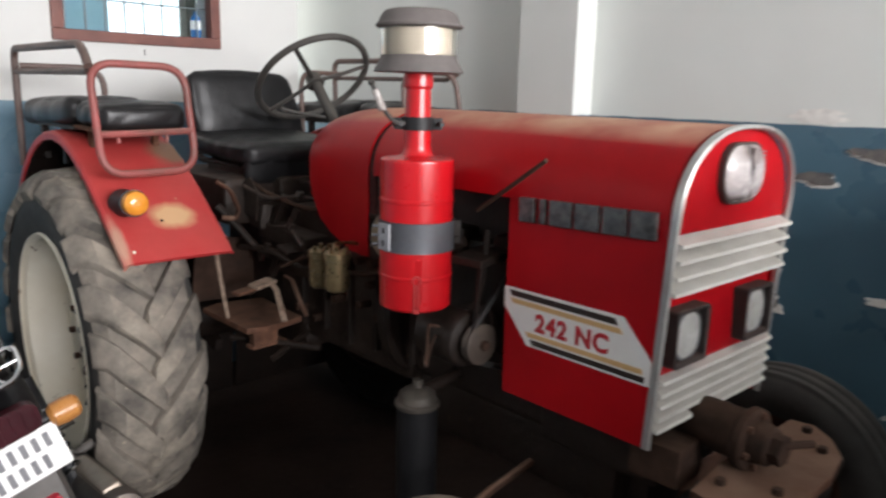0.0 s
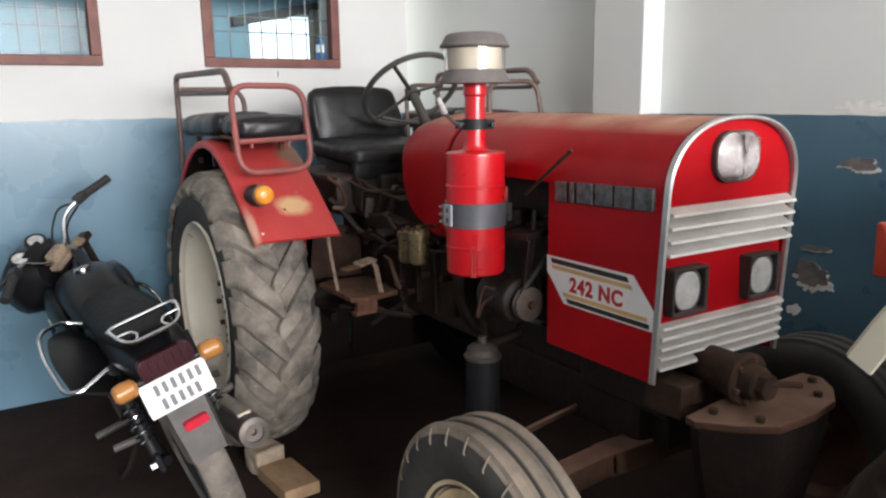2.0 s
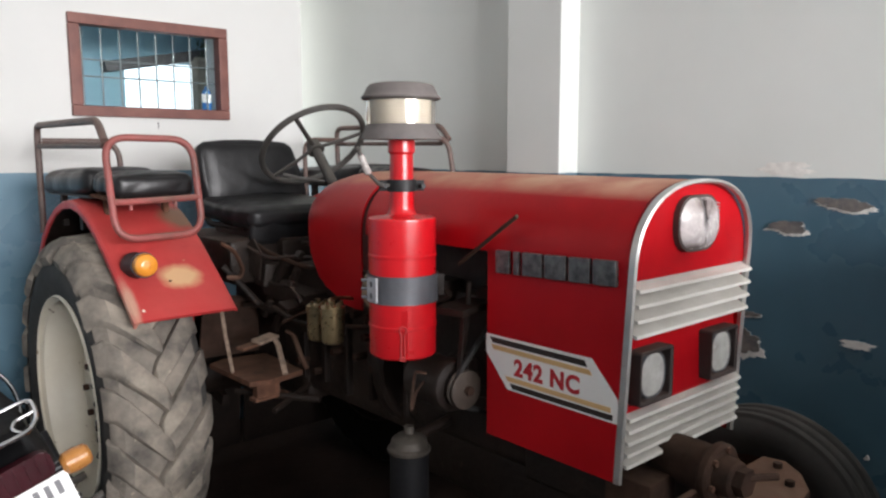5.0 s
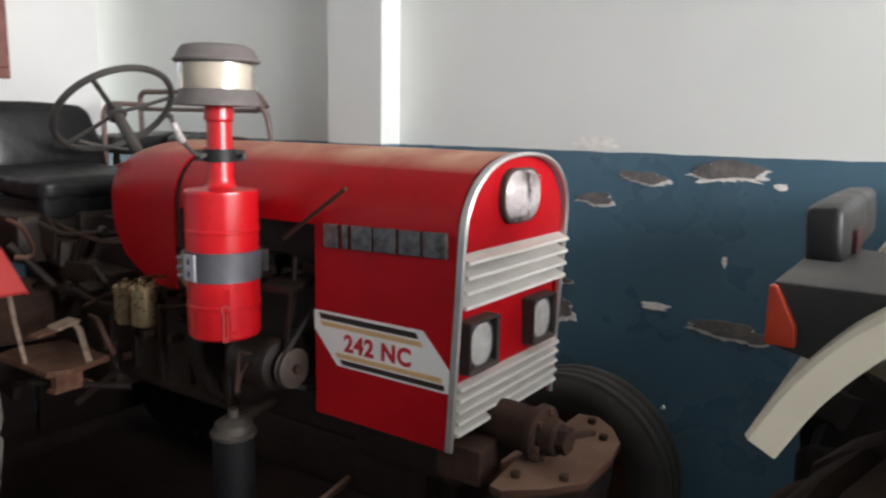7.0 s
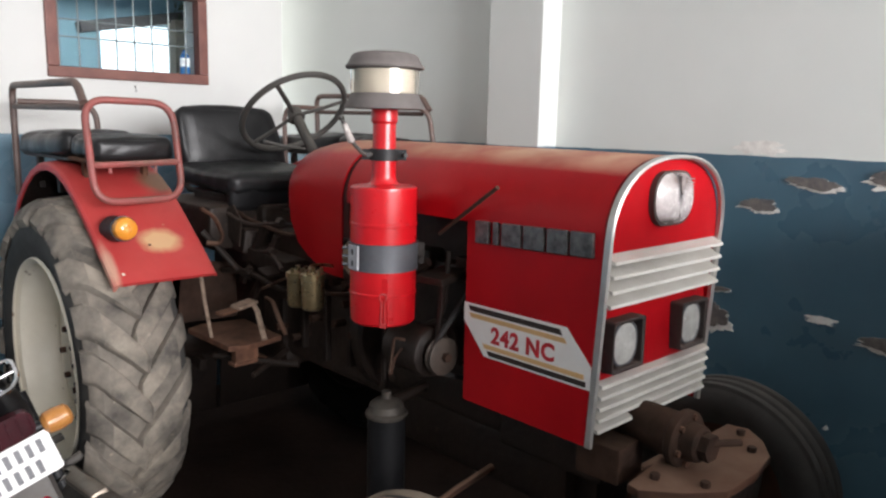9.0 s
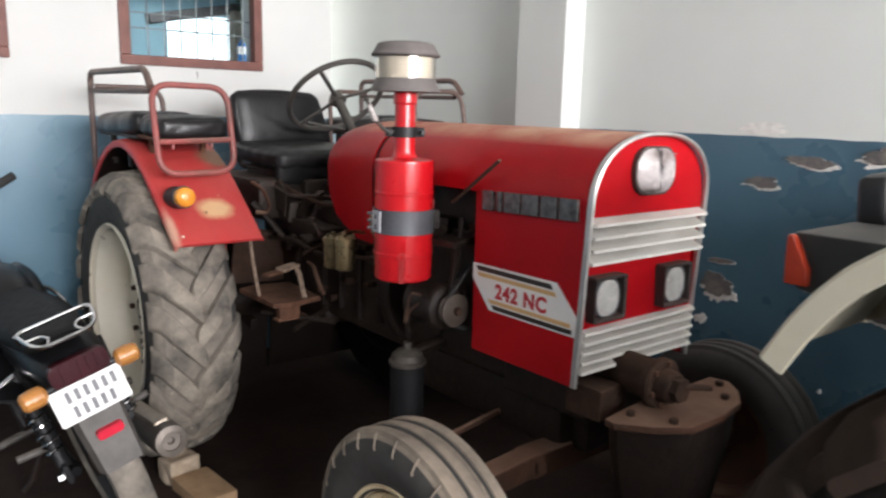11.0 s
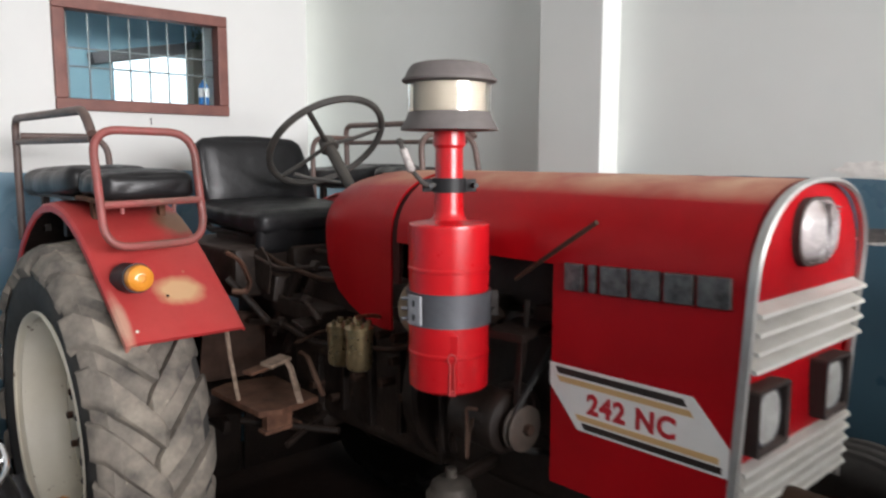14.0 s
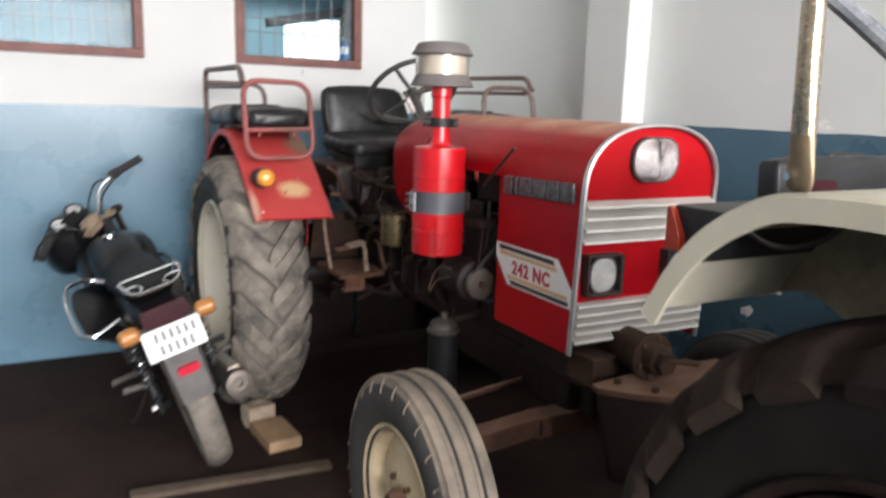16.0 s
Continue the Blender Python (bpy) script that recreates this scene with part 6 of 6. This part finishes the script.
for s in (-1, 1):
    part("grip", turned(cyl(B(), (s * 0.255, 0.888, 0.9895), (s * 0.375, 0.845, 0.973), 0.0175, seg=14)), RUBBER2, hb)
    bm = B()
    box(bm, (s * 0.235, 0.90, 0.99), (0.05, 0.04, 0.04), (0, 0, -s * 24), bev=0.008)
    tube(bm, fillet([(s * 0.23, 0.92, 0.99), (s * 0.275, 0.95, 0.985), (s * 0.36, 0.915, 0.965)], 0.02), 0.006, 8)
    part("lever", turned(bm), BLACKP, hb)
bm = B()
tube(bm, fillet([(0.22, 0.92, 0.98), (0.20, 1.0, 1.0), (0.12, 1.05, 0.93), (0.05, 1.06, 0.82)], 0.05), 0.005, 6)
tube(bm, fillet([(0.21, 0.91, 0.97), (0.16, 0.99, 0.93), (0.10, 1.0, 0.85), (0.05, 0.95, 0.75)], 0.05), 0.005, 6)
part("cable", turned(bm), BLACKP, hb)
part("bar_clamp", turned(box(box(B(), (0, 0.955, 0.893), (0.085, 0.05, 0.05), (12, 0, 0), bev=0.01), (0, 0.93, 0.868), (0.15, 0.05, 0.022), (8, 0, 0), bev=0.006)), mat("dusty_clamp", (0.36, 0.27, 0.19), (0.17, 0.125, 0.09), rough=0.8, scale=30, bump=0.4), hb, "dust-covered handlebar clamp")
vis = part("headlamp_cowl", turned(blob([(1.00, 0.86, 0.09, 0.07), (1.05, 0.85, 0.135, 0.12), (1.13, 0.835, 0.15, 0.14), (1.22, 0.81, 0.13, 0.12), (1.28, 0.80, 0.07, 0.07)])), BIKEB, bike, "black headlamp cowl with two dials")
vis.location = (-0.012, 0, 0.006)
for x in (-0.055, 0.055):
    m = FR @ pose(x, 1.065, 0.955, 35, 0, 0)
    part("dial", lathe(B(), [(0, 0.012), (0.03, 0.012), (0.032, 0.016), (0.042, 0.016), (0.045, 0.0), (0.045, -0.04)], m, 24), BLACKP, vis)
    part("dial_face", lathe(B(), [(0, 0.0155), (0.03, 0.0155), (0.03, 0.0125)], m, 24), mat("dial_white", (0.6, 0.6, 0.58), (0.3, 0.3, 0.3), rough=0.2, scale=40), vis)
FR = FR0
part("front_mudguard", turned(loft(B(), [[(-0.055, 1.20 + 0.32 * math.cos(a) * k, 0.30 + 0.32 * math.sin(a) * k) for k in (0.96,)] + [(-0.045, 1.20 + 0.325 * math.cos(a), 0.30 + 0.325 * math.sin(a)), (0.045, 1.20 + 0.325 * math.cos(a), 0.30 + 0.325 * math.sin(a)), (0.055, 1.20 + 0.307 * math.cos(a), 0.30 + 0.307 * math.sin(a)), (0.0, 1.20 + 0.318 * math.cos(a), 0.30 + 0.318 * math.sin(a))] for a in (radians(40 + 12 * k) for k in range(12))])), BIKEB, bike)
for s in (-1, 1):
    part("tank_shroud", blob([(0.60, 0.64, 0.02, 0.05), (0.68, 0.64, 0.035, 0.09), (0.82, 0.66, 0.045, 0.11), (0.94, 0.68, 0.035, 0.09), (1.0, 0.69, 0.015, 0.05)]), BIKEB, bike, "black tank shroud").location = (s * 0.13 - 0.03, 0, 0)
part("shroud_sticker", box(B(), (-0.208, 0.80, 0.66), (0.004, 0.05, 0.016), (20, 0, 0)), WHITE, bike)
for k in range(7):
    part("lamp_rib", span(B(), (-0.072 + k * 0.024 - 0.002, -0.266, 0.685), (-0.072 + k * 0.024 + 0.002, -0.262, 0.742)), DARKRED, bike)
# engine, exhaust, guards
bm = B()
box(bm, (0, 0.60, 0.36), (0.22, 0.34, 0.22), bev=0.03)
cyl(bm, (-0.15, 0.55, 0.35), (-0.10, 0.55, 0.35), 0.09, seg=20)
cyl(bm, (0.10, 0.55, 0.35), (0.15, 0.55, 0.35), 0.09, seg=20)
for k in range(6):
    box(bm, (0, 0.74 + 0.02 * k, 0.44 + 0.03 * k), (0.17, 0.17, 0.012), (-35, 0, 0))
box(bm, (0, 0.55, 0.56), (0.10, 0.5, 0.10), bev=0.02)
part("engine", bm, IRON, bike, "dark greasy engine")
bm = B()
tube(bm, [(0, 0.92, 0.88), (0, 0.86, 0.40), (0, 0.45, 0.22)], 0.022, 10)
tube(bm, [(0, 0.92, 0.86), (0, 0.3, 0.72), (0, -0.15, 0.70)], 0.022, 10)
for s in (-1, 1):
    tube(bm, [(s * 0.1, 0.42, 0.30), (s * 0.095, 0.0, 0.295)], 0.018, 8)
    tube(bm, [(s * 0.11, 0.02, 0.32), (s * 0.11, 0.13, 0.64)], 0.02, 10)
part("bike_frame", bm, BIKEB, bike)
bm = B()
tube(bm, fillet([(0.06, 0.86, 0.40), (0.10, 0.80, 0.22), (0.13, 0.5, 0.19), (0.16, 0.25, 0.26)], 0.06), 0.018, 12)
part("exhaust_pipe", bm, CHROME, bike)
m, n = along((0.15, 0.27, 0.28), (0.145, -0.27, 0.37))
sil = part("silencer", lathe(B(), [(0, 0), (0.02, 0), (0.045, 0.05), (0.05, 0.1), (0.052, n - 0.02), (0.048, n), (0.03, n + 0.004), (0.03, n - 0.01), (0.012, n - 0.01), (0.011, n - 0.03), (0, n - 0.03)], m, 28), mat("silencer_steel", (0.17, 0.145, 0.125), (0.09, 0.075, 0.065), rough=0.5, metal=0.5), bike, "dull steel silencer")
part("heat_shield", box(B(), (0.152, -0.06, 0.382), (0.05, 0.30, 0.03), (-9, 0, 0), bev=0.01), mat("heat_shield", (0.42, 0.36, 0.29), (0.26, 0.21, 0.17), rough=0.4, metal=0.5), sil)
for s in (-1, 1):
    part("side_cover", blob([(0.08, 0.56, 0.02, 0.05), (0.14, 0.56, 0.03, 0.08), (0.3, 0.55, 0.035, 0.09), (0.42, 0.55, 0.02, 0.06)]), BIKEB, bike).location = (s * 0.10, 0, 0)
bm = B()
tube(bm, fillet([(-0.11, 0.40, 0.70), (-0.17, 0.42, 0.73), (-0.25, 0.30, 0.76), (-0.27, 0.14, 0.72), (-0.26, -0.01, 0.645), (-0.22, -0.03, 0.63), (-0.12, 0.0, 0.65)], 0.06, 6), 0.0072, 10)
part("side_guard", bm, CHROME, bike, "chrome side guard loop").location = (-0.012, 0.02, 0.02)
part("leg_guard", tube(B(), fillet([(0.03, 0.93, 0.60), (0.07, 0.96, 0.638), (0.13, 1.0, 0.632), (0.20, 1.06, 0.585), (0.235, 1.04, 0.50), (0.22, 0.96, 0.40), (0.05, 0.88, 0.34)], 0.05, 6), 0.0085, 10), CHROME, bike, "chrome leg guard bar")
gp = fillet([(-0.15, 0.42, 0.70), (-0.235, 0.30, 0.735), (-0.255, 0.14, 0.70), (-0.24, 0.01, 0.63)], 0.06, 5)
part("guard_panel", loft(B(), [[p, p + Vector((0.006, 0, -0.012)), Vector((-0.10, p.y, p.z - 0.10)), Vector((-0.10, p.y, p.z - 0.085))] for p in gp]), BIKEB, bike, "black panel inside the side guard").location = (-0.012, 0.02, 0.02)
bm = B()
for k in range(5):
    tube(bm, [(-0.16, 0.10 + 0.07 * k, 0.47 + 0.035 * k), (-0.16, 0.14 + 0.07 * k, 0.62 + 0.01 * k)], 0.004, 6)
box(bm, (-0.12, 0.18, 0.31), (0.02, 0.42, 0.07), bev=0.01)
part("chain_cover", bm, BLACKP, bike)
for s in (-1, 1):
    part("foot_peg", cyl(B(), (s * 0.10, 0.50, 0.27), (s * 0.25, 0.50, 0.27), 0.014, seg=10), GREYP, bike)
    part("foot_peg", cyl(B(), (s * 0.12, 0.16, 0.34), (s * 0.22, 0.16, 0.35), 0.013, seg=10), GREYP, bike)
part("side_stand", tube(B(), [(-0.10, 0.42, 0.25), (-0.20, 0.45, 0.11), (-0.235, 0.46, 0.085)], 0.011, 8), IRON, bike)
bm = B()
for s in (-1, 1):
    cyl(bm, (s * 0.12, 0.01, 0.33), (s * 0.125, 0.14, 0.63), 0.016, seg=14)
    cyl(bm, (s * 0.121, 0.09, 0.52), (s * 0.125, 0.14, 0.63), 0.027, seg=14)
part("shock_absorber", bm, BLACKP, bike)
for s in (-1, 1):
    m, n = along((s * 0.12, 0.01, 0.33), (s * 0.125, 0.14, 0.63))
    part("spring", tube(B(), [m @ Vector((0.027 * math.cos(a), 0.027 * math.sin(a), 0.05 + 0.2 * a / 44)) for a in (0.5 * k for k in range(89))], 0.0042, 6), CHROME, bike, "chrome coil spring")
    part("axle_nut", cyl(B(), (s * 0.11, 0.0, 0.30), (s * 0.15, 0.0, 0.30), 0.016, seg=6), CHROME, bike)
part("fork_clamp", turned(box(box(B(), (0, 0.955, 0.872), (0.10, 0.035, 0.02), bev=0.006), (0.02, 0.95, 0.887), (0.035, 0.03, 0.02), (0, 0, 20), bev=0.005)), mat("clamp_alloy", (0.34, 0.26, 0.17), (0.20, 0.15, 0.10), rough=0.5, metal=0.3), bike, "dull tan alloy fork clamp")

# ---- things on the floor and sill ----
solo("wood_block", box(B(), (0.96, 2.14, 0.0265), (0.146, 0.25, 0.051), (0, 0, 5), bev=0.006), WOODB, "pale rough wooden block lying before the tyre", "wood block", base=(0.96, 2.14, 0.0))
bm = B()
pad(bm, (0.93, 2.325, 0.052), (0.13, 0.11, 0.10), (0, 0, 12), 0.012, 0.0, 0.022, 4, 12)
solo("broken_brick", bm, mat("pale_brick", (0.45, 0.36, 0.27), (0.33, 0.25, 0.18), rough=0.9, scale=20, bump=0.6), "chipped pale brick wedged at the tyre", "brick", base=(0.93, 2.325, 0.0))
bm = B()
box(bm, (0.72, 1.84, 0.012), (0.75, 0.06, 0.022), (0, 0, -5), bev=0.004)
solo("plank", bm, mat("dark_plank", (0.13, 0.095, 0.065), (0.08, 0.055, 0.04), rough=0.85, scale=14, bump=0.4), "thin dusty wooden plank on the dark floor", "plank", base=(0.72, 1.84, 0))
solo("nail", cyl(cyl(B(), (1.553, 3.636, 1.628), (1.553, 3.622, 1.632), 0.002, seg=8), (1.553, 3.623, 1.632), (1.553, 3.622, 1.604), 0.0016, seg=8), IRON, "bent dark nail below the window frame", "nail", base=(1.553, 3.634, 1.63))
bt = thing("bottle", (1.868, 3.755, 1.695), "blue plastic bottle with a white label on the sill", "bottle")
part("body", lathe(B(), [(0, 0), (0.024, 0), (0.026, 0.004), (0.026, 0.1), (0.02, 0.118), (0.01, 0.128), (0.01, 0.14), (0, 0.14)], Matrix.Translation((1.868, 3.755, 1.695)), 20), mat("blue_bottle", (0.03, 0.16, 0.42), rough=0.3), bt)
part("label", lathe(B(), [(0.0265, 0.055), (0.0268, 0.056), (0.0268, 0.098), (0.0265, 0.099)], Matrix.Translation((1.868, 3.755, 1.695)), 20), WHITE, bt)
bm = B()
rnd = random.Random(5)
for k in range(160):
    c = Vector((2.17 + rnd.gauss(0, 0.05), 4.36 + rnd.gauss(0, 0.03), 2.13 + rnd.gauss(0, 0.08)))
    u = Vector((rnd.uniform(-1, 1), rnd.uniform(-1, 1), rnd.uniform(-1, 1))).normalized()
    v = u.orthogonal().normalized()
    bm.faces.new([bm.verts.new(c + q) for q in (u * 0.025, v * 0.008, -u * 0.025, -v * 0.008)])
cl = thing("creeper", (2.17, 4.36, 2.0), "dark green creeper hanging by the lane post", "plant")
part("foliage", bm, LEAF, cl)
part("stem", tube(B(), [(2.17, 4.36, 1.9), (2.16, 4.37, 2.1), (2.18, 4.35, 2.3)], 0.005, 6), WOODB, cl)
